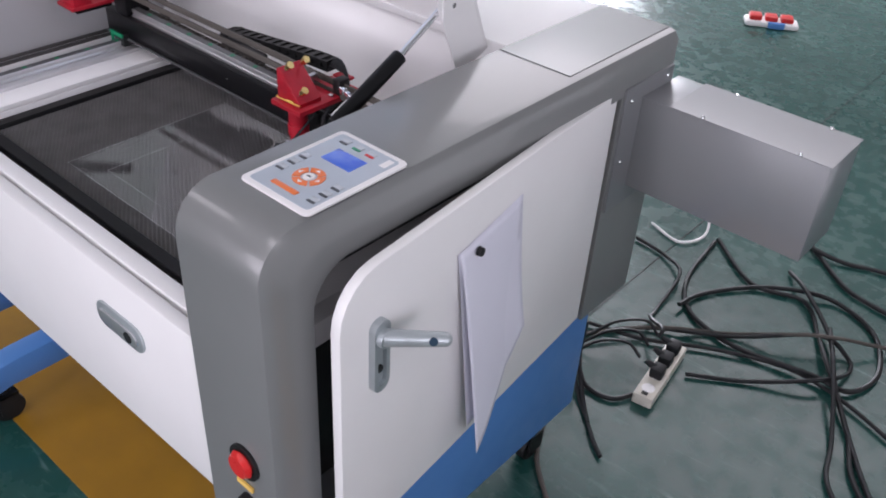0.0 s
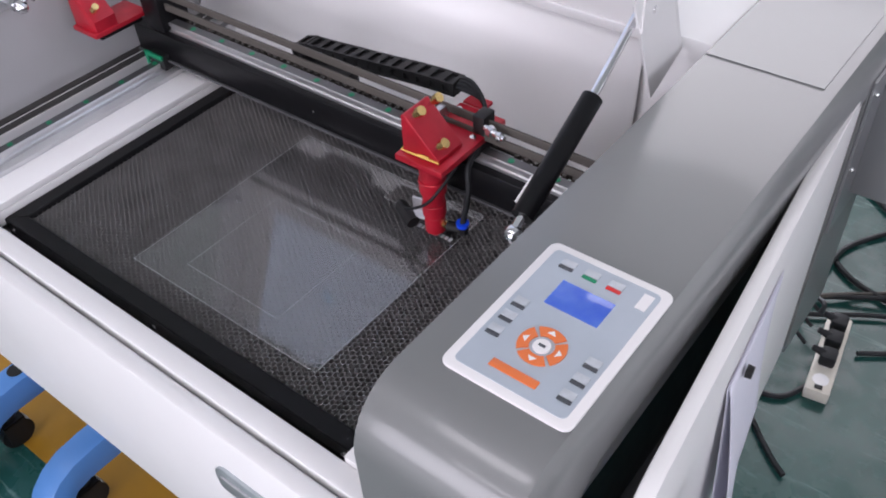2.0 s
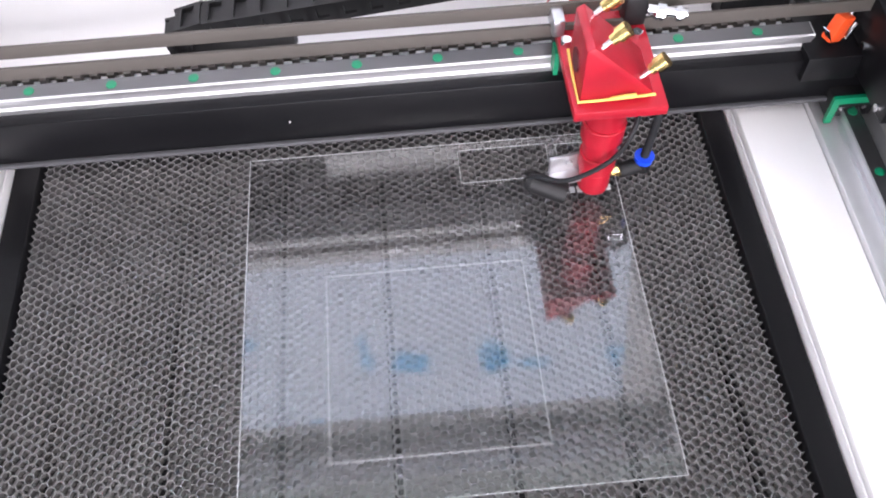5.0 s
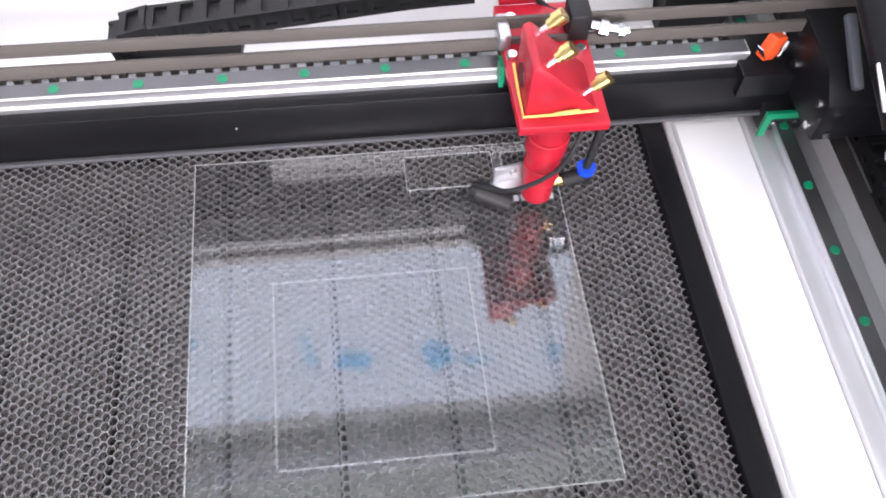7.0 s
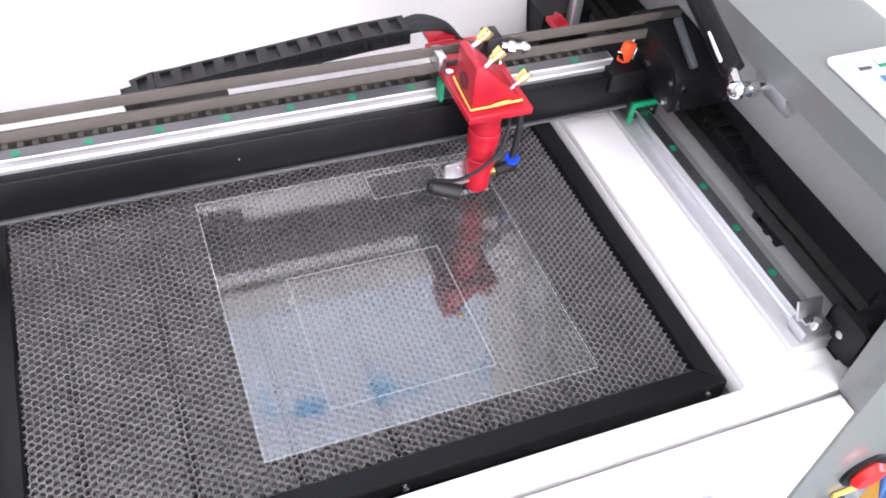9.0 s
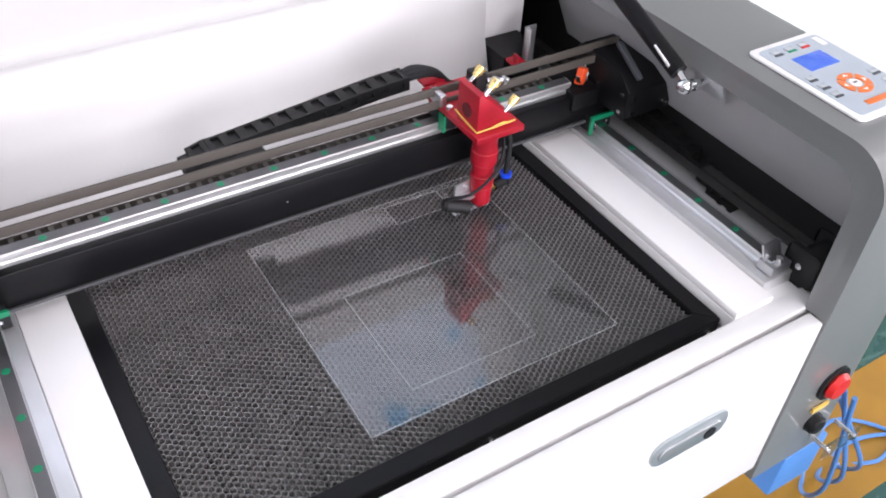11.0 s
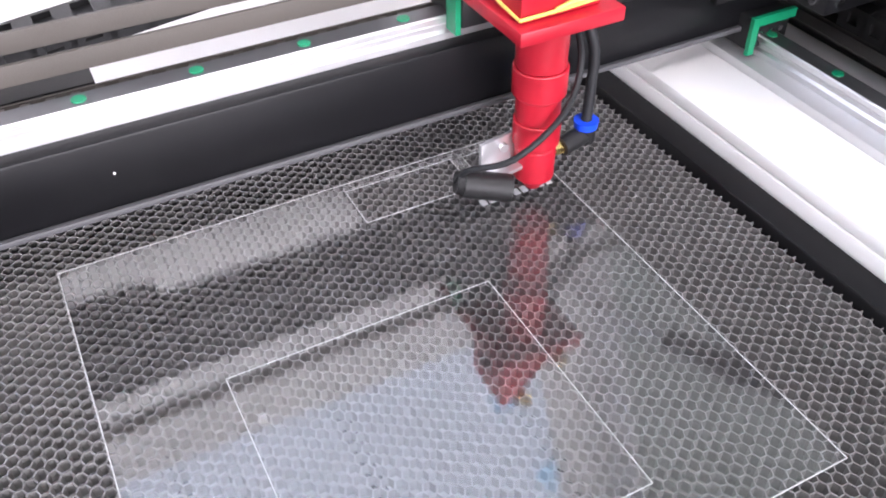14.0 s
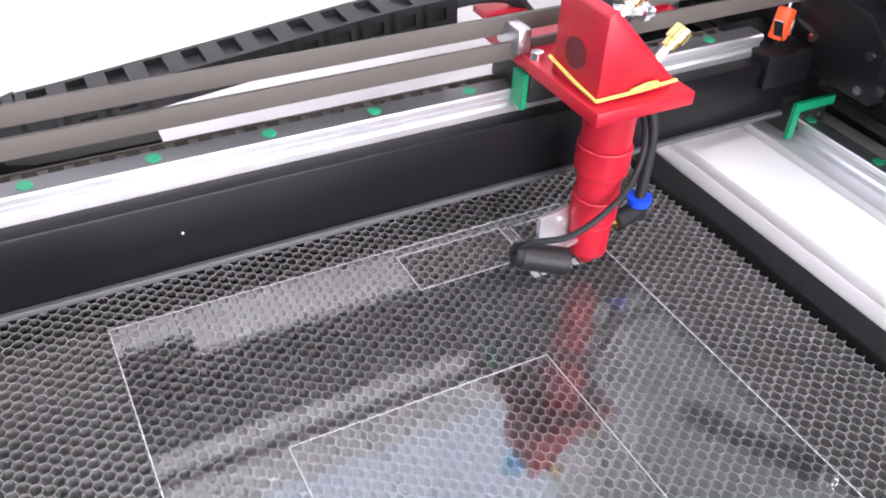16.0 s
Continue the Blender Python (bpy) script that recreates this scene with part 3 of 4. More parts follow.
# linear rails with their green caps
def rail_prof(c, z):
    return [(c - 0.0075, z), (c - 0.0075, z + 0.0040), (c - 0.0058, z + 0.0058), (c - 0.0058, z + 0.0088), (c - 0.0075, z + 0.0108), (c - 0.0075, z + 0.0142), (c - 0.0068, z + 0.015), (c + 0.0068, z + 0.015), (c + 0.0075, z + 0.0142), (c + 0.0075, z + 0.0108), (c + 0.0058, z + 0.0088), (c + 0.0058, z + 0.0058), (c + 0.0075, z + 0.0040), (c + 0.0075, z)]
capm = B()
rod(capm, (0, 0, -0.0005), (0, 0, 0.0005), 0.0040, 0.0038, 14)
cap0 = None
for x, sgn in ((0.503, 1), (-0.249, -1)):
    bm = B()
    box(bm, min(x - sgn * 0.0225, x + sgn * 0.028), max(x - sgn * 0.0225, x + sgn * 0.028), -0.346, 0.30, 0.858, 0.8815, 0.0012)
    prof_ob = part("rail_profile", bm, PROFILE, M, "pale aluminium profile carrying a linear rail")
    r_ob = part("linear_rail", prism(B(), rail_prof(x, 0.8816), "y", -0.335, 0.28), RAILM, prof_ob, "polished steel linear rail")
    # strip that carries the top's dark reflection as colour
    part("rail_top", box(B(), x - 0.0062, x + 0.0062, -0.334, 0.279, 0.8966, 0.89685), RAILTOP, r_ob, "rail top strip, its dark reflection put into the colour")
    for k in range(-5, 6):
        y = -0.034 - 0.06 * k
        if cap0 is None:
            cap0 = part("rail_cap", capm, GREEN, prof_ob, "green hole cap")
            cap0.matrix_basis = T((x, y, 0.8970))
        elif y > -0.33:
            again(cap0, T((x, y, 0.8970)), prof_ob)
    bm = B()
    boxm(bm, pose(x + 0.002, -0.333, 0.8895), 0.030, 0.022, 0.012, 0.001)
    boxm(bm, pose(x + 0.002, -0.325, 0.901, -25), 0.026, 0.003, 0.024)
    part("rail_stop", bm, STEEL, prof_ob, "bent steel end stop")
    bm = B()
    rod(bm, (x + 0.002, -0.337, 0.895), (x + 0.002, -0.337, 0.902), 0.0045, 0.004, 10)
    part("stop_bolt", bm, CHROME, prof_ob)
    # drive belt beside the rail, and its front pulley
    bx = x + sgn * 0.042
    bm = B()
    box(bm, bx - 0.0065, bx + 0.0065, -0.345, 0.30, 0.8930, 0.8946)
    part("drive_belt", bm, RUBBER, M, "black toothed drive belt")
    bm = B()
    box(bm, bx - 0.0065 + sgn * 0.018, bx + 0.0065 + sgn * 0.018, -0.345, 0.30, 0.8930, 0.8946)
    part("drive_belt", bm, RUBBER, M, "black toothed drive belt")
    bm = B()
    rod(bm, (bx - 0.012, -0.352, 0.893), (bx + 0.024, -0.352, 0.893), 0.016, seg=20)
    rod(bm, (bx - 0.014, -0.352, 0.893), (bx - 0.012, -0.352, 0.893), 0.019, seg=20)
    rod(bm, (bx + 0.024, -0.352, 0.893), (bx + 0.026, -0.352, 0.893), 0.019, seg=20)
    pul = part("belt_pulley", bm, BLACK_M, M, "black belt tensioner pulley")
    part("pulley_bracket", box(B(), bx - 0.021, bx - 0.015, -0.374, -0.330, 0.866, 0.915, 0.006), BLACK_M, pul)
    part("pulley_bracket", box(B(), bx + 0.027, bx + 0.033, -0.374, -0.330, 0.866, 0.915, 0.006), BLACK_M, pul)
    bm = B()
    rod(bm, (bx - 0.024, -0.352, 0.893), (bx + 0.036, -0.352, 0.893), 0.004, seg=10)
    part("axle", bm, CHROME, pul)

# gantry beam
beam = part("gantry_beam", box(B(), -0.300, 0.520, -0.0185, 0.016, 0.8985, 0.9425, 0.0015), BLACK, M, "black gantry beam carrying the laser head")
part("lower_flange", box(B(), -0.300, 0.495, -0.0225, -0.0187, 0.8985, 0.9020, 0.0006), GREYBLACK, beam, "dull grey lower flange of the beam")
xr = part("cross_rail", prism(B(), rail_prof(0.0, 0.9425), "x", -0.275, 0.462), RAILM, beam, "polished steel linear rail")
part("rail_top", box(B(), -0.274, 0.461, -0.0060, 0.0066, 0.9575, 0.95775), RAILTOP, xr, "rail top strip, its dark reflection put into the colour")
for k in range(-4, 8):
    again(cap0, T((0.06 * k, 0, 0.9579)), beam)
# small white dot on the beam's front face
bm = B()
rod(bm, (0.0648, -0.0184, 0.9225), (0.0648, -0.0192, 0.9225), 0.0007, seg=8)
part("white_beam_dot", bm, LABEL, beam)
for y, z in ((-0.0055, 0.9765), (0.0030, 0.9885)):
    part("timing_belt", box(B(), -0.285, 0.540, y - 0.0014, y + 0.0014, z, z + 0.0105, 0.0003), BROWNBELT, beam, "brown-black timing belt running on edge")
part("beam_ledge", box(B(), -0.290, 0.462, 0.0162, 0.0300, 0.9350, 0.9398), WHITE, beam, "pale ledge behind the rail")
part("lower_belt", box(B(), -0.285, 0.460, 0.0275, 0.0290, 0.9399, 0.9485), BROWNBELT, beam, "lower run of the toothed belt")
tooth = None
for i in range(58):
    x = -0.27 + i * 0.0127
    if 0.262 < x < 0.345:
        continue
    if tooth is None:
        tooth = part("belt_tooth", box(B(), -0.0026, 0.0026, 0.0205, 0.0275, 0.9400, 0.9475), BROWNBELT, beam)
        tooth.matrix_basis = T((x, 0, 0))
    else:
        again(tooth, T((x, 0, 0)))
# sliding blocks at the gantry's ends, with green seals
for x in (0.503, -0.249):
    bl = part("slide_block", box(B(), x - 0.018, x + 0.018, -0.030, 0.030, 0.8875, 0.9105, 0.001), BLACK_M, M, "black slide block with green end seal")
    bm = B()
    prism(bm, [(x - 0.019, 0.885), (x - 0.019, 0.9125), (x + 0.019, 0.9125), (x + 0.019, 0.906), (x - 0.0135, 0.906), (x - 0.0135, 0.885)], "y", -0.0335, -0.0302)
    part("end_seal", bm, GREEN, bl, "green end seal")
    for dx in (-0.009, 0.0, 0.009):
        part("seal_screw", rod(B(), (x + dx, -0.030, 0.899), (x + dx, -0.032, 0.899), 0.002, seg=8), CHROME, bl)
# right end: pulley box, limit switch
bm = B()
prism(bm, [(-0.076, 0.930), (-0.076, 0.968), (-0.056, 0.986), (0.020, 0.992), (0.028, 0.984), (0.028, 0.930)], "x", 0.496, 0.572, 0.002)
mot = part("motor_box", bm, BLACK, beam, "black motor housing at the gantry's end")
for y, z in ((-0.066, 0.938), (-0.066, 0.962), (0.018, 0.938), (0.018, 0.980), (-0.02, 0.955)):
    part("housing_screw", rod(B(), (0.496, y, z), (0.4935, y, z), 0.0032, seg=10), CHROME, mot)
for x, z in ((0.506, 0.938), (0.562, 0.938), (0.562, 0.960), (0.506, 0.960)):
    part("housing_screw", rod(B(), (x, -0.076, z), (x, -0.0785, z), 0.0032, seg=10), CHROME, mot)
bm = B()
boxm(bm, pose(0.512, -0.050, 0.997, 30, 0, 0), 0.008, 0.055, 0.007, 0.002)
part("grey_spring_arm", bm, KEYDARK, mot)
part("beam_end_plate", box(B(), 0.455, 0.497, -0.024, 0.032, 0.925, 0.9485, 0.001), BLACK, beam)
bm = B()
boxm(bm, pose(0.478, -0.006, 0.962, 0, 20, 25), 0.015, 0.010, 0.022, 0.002)
sw = part("limit_switch", bm, ORANGE, beam, "small orange limit switch")
bm = B()
boxm(bm, pose(0.470, -0.012, 0.957, 0, -30, 25), 0.0006, 0.006, 0.030)
rod(bm, (0.486, -0.002, 0.966), (0.496, 0.006, 0.974), 0.0018, seg=8)
rod(bm, (0.484, -0.010, 0.953), (0.494, -0.002, 0.960), 0.0018, seg=8)
part("switch_lever", bm, CHROME, sw)
# left end: mirror mount
bm = B()
box(bm, -0.317, -0.268, -0.090, -0.020, 0.955, 0.962, 0.001)
box(bm, -0.265, -0.225, -0.018, 0.030, 0.945, 1.000, 0.002)
part("left_end_plate", bm, BLACK, beam)
bm = B()
prism(bm, [(-0.316, 0.962), (-0.316, 1.03), (-0.308, 1.03), (-0.266, 0.985), (-0.266, 0.962)], "y", -0.095, -0.060, 0.001)
box(bm, -0.317, -0.264, -0.100, -0.010, 0.962, 0.969, 0.001)
lm = part("left_mirror_mount", bm, RED, beam, "red mirror mount with brass screws")
bm = B()
for y, z, x in ((-0.088, 1.02, -0.300), (-0.067, 1.02, -0.300), (-0.088, 0.995, -0.274)):
    rod(bm, (x, y, z), (x + 0.008, y, z + 0.008), 0.0022, seg=8)
    rod(bm, (x + 0.006, y, z + 0.006), (x + 0.014, y, z + 0.014), 0.0052, 0.0048, 10)
part("knurled_screw", bm, BRASS, lm)

# laser head
HX, HY = 0.295, -0.061
head = part("laser_head", box(B(), HX - 0.030, HX + 0.034, -0.086, 0.034, 0.9735, 0.9815, 0.0008), RED, M, "red anodised laser head on the gantry")
bm = B()
prism(bm, [(HX - 0.025, 0.9815), (HX - 0.025, 1.0285), (HX - 0.020, 1.0315), (HX + 0.024, 0.9875), (HX + 0.024, 0.9815)], "y", -0.077, -0.035, 0.0012)
part("mirror_block", bm, RED, head)
bm = B()
# dark red disc carries the shade of the beam hole as colour
rod(bm, (HX - 0.0250, -0.055, 1.001), (HX - 0.0262, -0.055, 1.001), 0.0085, seg=20)
part("beam_hole_disc", bm, DKRED, head)
for y, f in ((-0.071, 0.13), (-0.041, 0.13), (-0.071, 0.80)):
    x, z = HX - 0.020 + 0.044 * f, 1.0315 - 0.044 * f
    bm = B()
    rod(bm, (x - 0.002, y, z - 0.002), (x + 0.010, y, z + 0.010), 0.0021, seg=8)
    sp = part("spring", bm, CHROME, head)
    bm = B()
    rod(bm, (x + 0.006, y, z + 0.006), (x + 0.0095, y, z + 0.0095), 0.0040, seg=12)
    rod(bm, (x + 0.0095, y, z + 0.0095), (x + 0.0150, y, z + 0.0150), 0.0056, 0.0056, 12)
    part("knurled_screw", bm, BRASS, sp, "brass knurled adjusting screw")
bm = B()
sweep(bm, [Vector(p) for p in ((HX - 0.0265, -0.034, 0.9900), (HX - 0.0265, -0.060, 0.9860), (HX - 0.0265, -0.0785, 0.9845), (HX + 0.0, -0.0785, 0.9850), (HX + 0.0255, -0.0785, 0.9865))], 0.0011, 6)
sweep(bm, smooth_path([(HX - 0.005, -0.0786, 0.9855), (HX + 0.004, -0.0800, 0.9885), (HX + 0.012, -0.0790, 0.9878)], 4), 0.0014, 6)
part("rubber_band", bm, BAND, head, "yellow rubber band looped round the block")
for x, y in ((HX - 0.025, -0.020), (HX - 0.010, -0.026), (HX - 0.020, 0.018), (HX + 0.026, -0.018)):
    part("cap_screw", rod(B(), (x, y, 0.9815), (x, y, 0.9860), 0.0040, 0.0038, 12), CHROME, head)
tube = None
for z0, z1, r in ((0.9445, 0.9735, 0.0148), (0.9270, 0.9445, 0.0160), (0.9255, 0.9270, 0.0148), (0.9100, 0.9255, 0.0132), (0.8935, 0.9100, 0.0142), (0.8915, 0.8935, 0.0128), (0.8690, 0.8915, 0.0124), (0.8605, 0.8690, 0.0105)):
    bm = rod(B(), (HX, HY, z0), (HX, HY, z1), r * 0.985 if z0 > 0.865 else 0.0045, r, 32)
    bmesh.ops.bevel(bm, geom=[e for e in bm.edges if e.calc_face_angle(0) > 1.0], offset=0.0007, segments=1, affect="EDGES")
    if tube is None:
        tube = part("lens_tube", bm, RED, head, "red lens tube with stepped rings and nozzle")
    else:
        part("tube_ring" if z0 > 0.865 else "nozzle", bm, RED, tube)
# carriage behind the head
bm = B()
box(bm, HX - 0.028, HX + 0.028, -0.021, 0.021, 0.9540, 0.9733, 0.001)
car = part("carriage_block", bm, BLACK_M, head, "black carriage block on the cross rail")
part("carriage_seal", box(B(), HX - 0.0315, HX - 0.0282, -0.0195, -0.0080, 0.9500, 0.9720), GREEN, car, "green end seal")
part("belt_clamp", box(B(), HX + 0.018, HX + 0.034, -0.008, 0.014, 0.9815, 1.006, 0.002), BLACK_M, head, "black belt clamp")
part("belt_clamp", box(B(), HX - 0.034, HX - 0.025, -0.014, 0.010, 0.9815, 0.9970, 0.002), STEEL, head, "steel belt clamp")
bm = B()
rod(bm, (HX + 0.034, -0.006, 0.995), (HX + 0.062, -0.010, 0.991), 0.0038, seg=10)
rod(bm, (HX + 0.040, -0.007, 0.994), (HX + 0.046, -0.008, 0.993), 0.0065, seg=8)
rod(bm, (HX + 0.054, -0.009, 0.992), (HX + 0.058, -0.009, 0.992), 0.0060, seg=8)
part("tension_bolt", bm, CHROME, head)
# pointer on its bracket, with its wire
bm = B()
boxm(bm, pose(HX - 0.022, HY + 0.006, 0.8895, 0, 0, 10), 0.028, 0.003, 0.020, 0.0008)
boxm(bm, pose(HX - 0.024, HY + 0.000, 0.8805, 0, 0, 10), 0.026, 0.014, 0.003, 0.0008)
rod(bm, (HX - 0.020, HY + 0.0045, 0.893), (HX - 0.020, HY + 0.0015, 0.893), 0.0028, seg=10)
ptr = part("pointer_bracket", bm, ALU, head, "small bent aluminium pointer bracket")
bm = B()
rod(bm, (HX - 0.050, HY - 0.002, 0.8810), (HX - 0.024, HY - 0.012, 0.8745), 0.0085, 0.0085, 20)
rod(bm, (HX - 0.054, HY - 0.0005, 0.8820), (HX - 0.0495, HY - 0.002, 0.8809), 0.0066, 0.0083, 16)
part("pointer", bm, BLACK_M, ptr, "black pointer barrel")
bm = B()
sweep(bm, smooth_path([(HX - 0.054, HY - 0.0005, 0.882), (HX - 0.048, HY - 0.006, 0.892), (HX - 0.026, HY - 0.0185, 0.900), (HX + 0.004, HY - 0.0195, 0.921), (HX + 0.020, HY - 0.010, 0.945), (HX + 0.027, HY + 0.012, 0.966)], 6), 0.0019, 8)
part("pointer_wire", bm, CABLE, ptr, "thin black wire")
# air fitting and hose
bm = B()
rod(bm, (HX + 0.011, HY, 0.8825), (HX + 0.021, HY, 0.8825), 0.0042, seg=6)
air = part("air_nipple", bm, BRASS, head, "brass air nipple")
bm = B()
rod(bm, (HX + 0.019, HY, 0.8825), (HX + 0.038, HY + 0.003, 0.8845), 0.0062, seg=14)
rod(bm, (HX + 0.038, HY + 0.003, 0.8800), (HX + 0.038, HY + 0.003, 0.8900), 0.0066, seg=14)
part("elbow", bm, BLACK_M, air)
bm = B()
rod(bm, (HX + 0.038, HY + 0.003, 0.8895), (HX + 0.038, HY + 0.003, 0.8945), 0.0072, 0.0078, 16)
part("collar", bm, BLUEP, air, "blue push-fit collar")
bm = B()
sweep(bm, smooth_path([(HX + 0.038, HY + 0.003, 0.893), (HX + 0.041, HY + 0.006, 0.915), (HX + 0.043, HY + 0.010, 0.940), (HX + 0.036, HY + 0.020, 0.962), (HX + 0.030, HY + 0.050, 0.972)], 6), 0.0034, 10)
part("air_hose", bm, CABLE, air, "black air hose")

# drag chain: fixed end, a bend at the left and an upper run to the carriage
def link_mesh(bm):
    """One chain link: two side plates with a window, two cross bars; its run is along x."""
    for y0, y1 in ((-0.0125, -0.0095), (0.0095, 0.0125)):
        box(bm, -0.0118, 0.0118, y0, y1, -0.0085, -0.0040)
        box(bm, -0.0118, 0.0118, y0, y1, 0.0040, 0.0085)
        box(bm, -0.0118, -0.0045, y0, y1, -0.0040, 0.0040)
        box(bm, 0.0045, 0.0118, y0, y1, -0.0040, 0.0040)
    box(bm, -0.0105, -0.0050, -0.0095, 0.0095, 0.0060, 0.0085)
    box(bm, 0.0050, 0.0105, -0.0095, 0.0095, 0.0060, 0.0085)
    box(bm, -0.0118, 0.0118, -0.0095, 0.0095, -0.0085, 0.0050)
    return bm
part("chain_anchor", box(B(), 0.014, 0.064, 0.0305, 0.0625, 0.9245, 0.9274, 0.0006), BLACK_M, M, "thin black plate under the drag chain's end")
chain_line = smooth_path([(0.060, 0.051, 0.936), (0.040, 0.051, 0.936), (0.018, 0.051, 0.936), (-0.004, 0.051, 0.939), (-0.015, 0.051, 0.951), (-0.004, 0.051, 0.963), (0.036, 0.051, 0.968), (0.12, 0.051, 0.977), (0.20, 0.051, 0.986), (0.250, 0.051, 0.989)], 150)
chain = None
acc = 1e9
for a, b in zip(chain_line, chain_line[1:]):
    acc += (b - a).length
    if acc >= 0.0200:
        acc = 0
        d = (b - a).normalized()
        m = Matrix.Translation(a) @ Matrix.Rotation(-math.atan2(d.z, d.x), 4, "Y")
        if chain is None:
            chain = part("drag_chain", link_mesh(B()), BLACK_M, M, "black plastic cable drag chain")
            chain.matrix_basis = m
            root = m.inverted()
        else:
            o = new("chain_link", chain.data)
            o.parent = chain
            o.matrix_basis = root @ m
side = None
for k in range(9):
    m = Matrix.Translation((0.5660, -0.055 - 0.020 * k, 0.9055 - 0.0006 * k * k)) @ Matrix.Rotation(radians(90), 4, "Z")
    if side is None:
        side = new("side_drag_chain", chain.data)
        side.parent, side.matrix_basis = M, m
        side["label"] = "black cable drag chain beside the side rail"
        base_m = m.inverted()
    else:
        o = new("chain_link", chain.data)
        o.parent, o.matrix_basis = side, base_m @ m
for k in range(4):
    bm = B()
    sweep(bm, smooth_path([(0.235, 0.051 - 0.006 + 0.004 * k, 0.988), (0.262, 0.051 - 0.006 + 0.003 * k, 0.991 + 0.003 * k), (0.288, 0.051 - 0.008, 0.989 + 0.002 * k), (0.303, 0.051 - 0.018, 0.980), (0.312, 0.026, 0.979)], 6), 0.0028, 8)
    part("chain_hose", bm, CABLE, chain, "black hose").matrix_basis = root
part("chain_bracket", box(B(), HX - 0.026, HX + 0.004, 0.034, 0.051, 0.9815, 0.985), RED, head, "red chain bracket")

# back pan and lid
bm = B()
pan = [(0.062, 0.8515), (0.085, 0.858), (0.112, 0.876), (0.132, 0.910), (0.146, 0.955), (0.150, 1.000), (0.152, 1.060)]
a = [bm.verts.new((-0.33, y, z)) for y, z in pan]
b = [bm.verts.new((0.432, y, z)) for y, z in pan]
for i in range(len(pan) - 1):
    bm.faces.new((a[i], a[i + 1], b[i + 1], b[i]))
o = part("back_pan", bm, WHITE, M, "white curved rear pan behind the gantry")
sol = o.modifiers.new("thickness", "SOLIDIFY")
sol.thickness = 0.0015
part("rear_housing", box(B(), -0.360, 0.506, 0.160, 0.408, 0.80, 1.071, 0.003), WHITE, M, "white rear housing for the laser tube")
# black block put in for the dark look of the rear chamber
bm = B()
box(bm, 0.434, 0.496, 0.10, 0.158, 0.80, 0.944)
part("rear_dark_block", bm, BLACK, M, "black block standing for the dark rear chamber")
bm = B()
box(bm, 0.436, 0.456, 0.072, 0.099, 0.940, 0.945, 0.0008)
prism(bm, [(0.439, 0.945), (0.439, 0.957), (0.442, 0.957), (0.451, 0.949), (0.451, 0.945)], "y", 0.076, 0.088, 0.0008)
part("rear_mirror_mount", bm, RED, M, "small red mirror mount in the dark rear corner")

bm = B()
box(bm, 0.462, 0.466, 0.085, 0.099, 0.930, 0.985, 0.0006)
box(bm, 0.462, 0.480, 0.096, 0.099, 0.930, 0.985, 0.0006)
part("rear_angle_bracket", bm, ALU, M, "upright aluminium angle bracket in the rear corner")

LEAN = 24
lid_m = Matrix.Translation((0, 0.152, 1.062)) @ Matrix.Rotation(radians(LEAN), 4, "X")
bm = B()
LW0, LW1 = -0.289, 0.476
for c in ((LW0, LW1, -0.004, 0.0, 0.0, 0.122), (LW0, LW1, -0.004, 0.0, 0.380, 0.43), (LW0, LW0 + 0.062, -0.004, 0.0, 0.122, 0.380), (LW1 - 0.062, LW1, -0.004, 0.0, 0.122, 0.380)):
    box(bm, *c)
lid = part("lid", bm, WHITE, M, "white lid standing open with a filmed window")
lid.matrix_basis = lid_m
part("window_pane", box(B(), LW0 + 0.055, LW1 - 0.055, 0.0005, 0.0035, 0.115, 0.388), FILM, lid, "window pane with whitish blue-smudged protective film")
for x0, x1 in ((LW1 - 0.003, LW1), (LW0, LW0 + 0.003)):
    part("side_flange", box(B(), x0, x1, -0.070, -0.0045, 0.0, 0.43), WHITE, lid)
part("top_flange", box(B(), LW0, LW1, -0.070, -0.0045, 0.427, 0.43), WHITE, lid)
part("hinge_strip", box(B(), LW0, LW1 - 0.004, -0.008, -0.0045, 0.004, 0.020, 0.001), WHITE, lid)
for x in (LW0 + 0.03, -0.02, 0.127, 0.27, LW1 - 0.035):
    for z in (0.108, 0.387):
        part("window_screw", rod(B(), (x, -0.004, z), (x, -0.0075, z), 0.0045, seg=10), STEEL, lid)

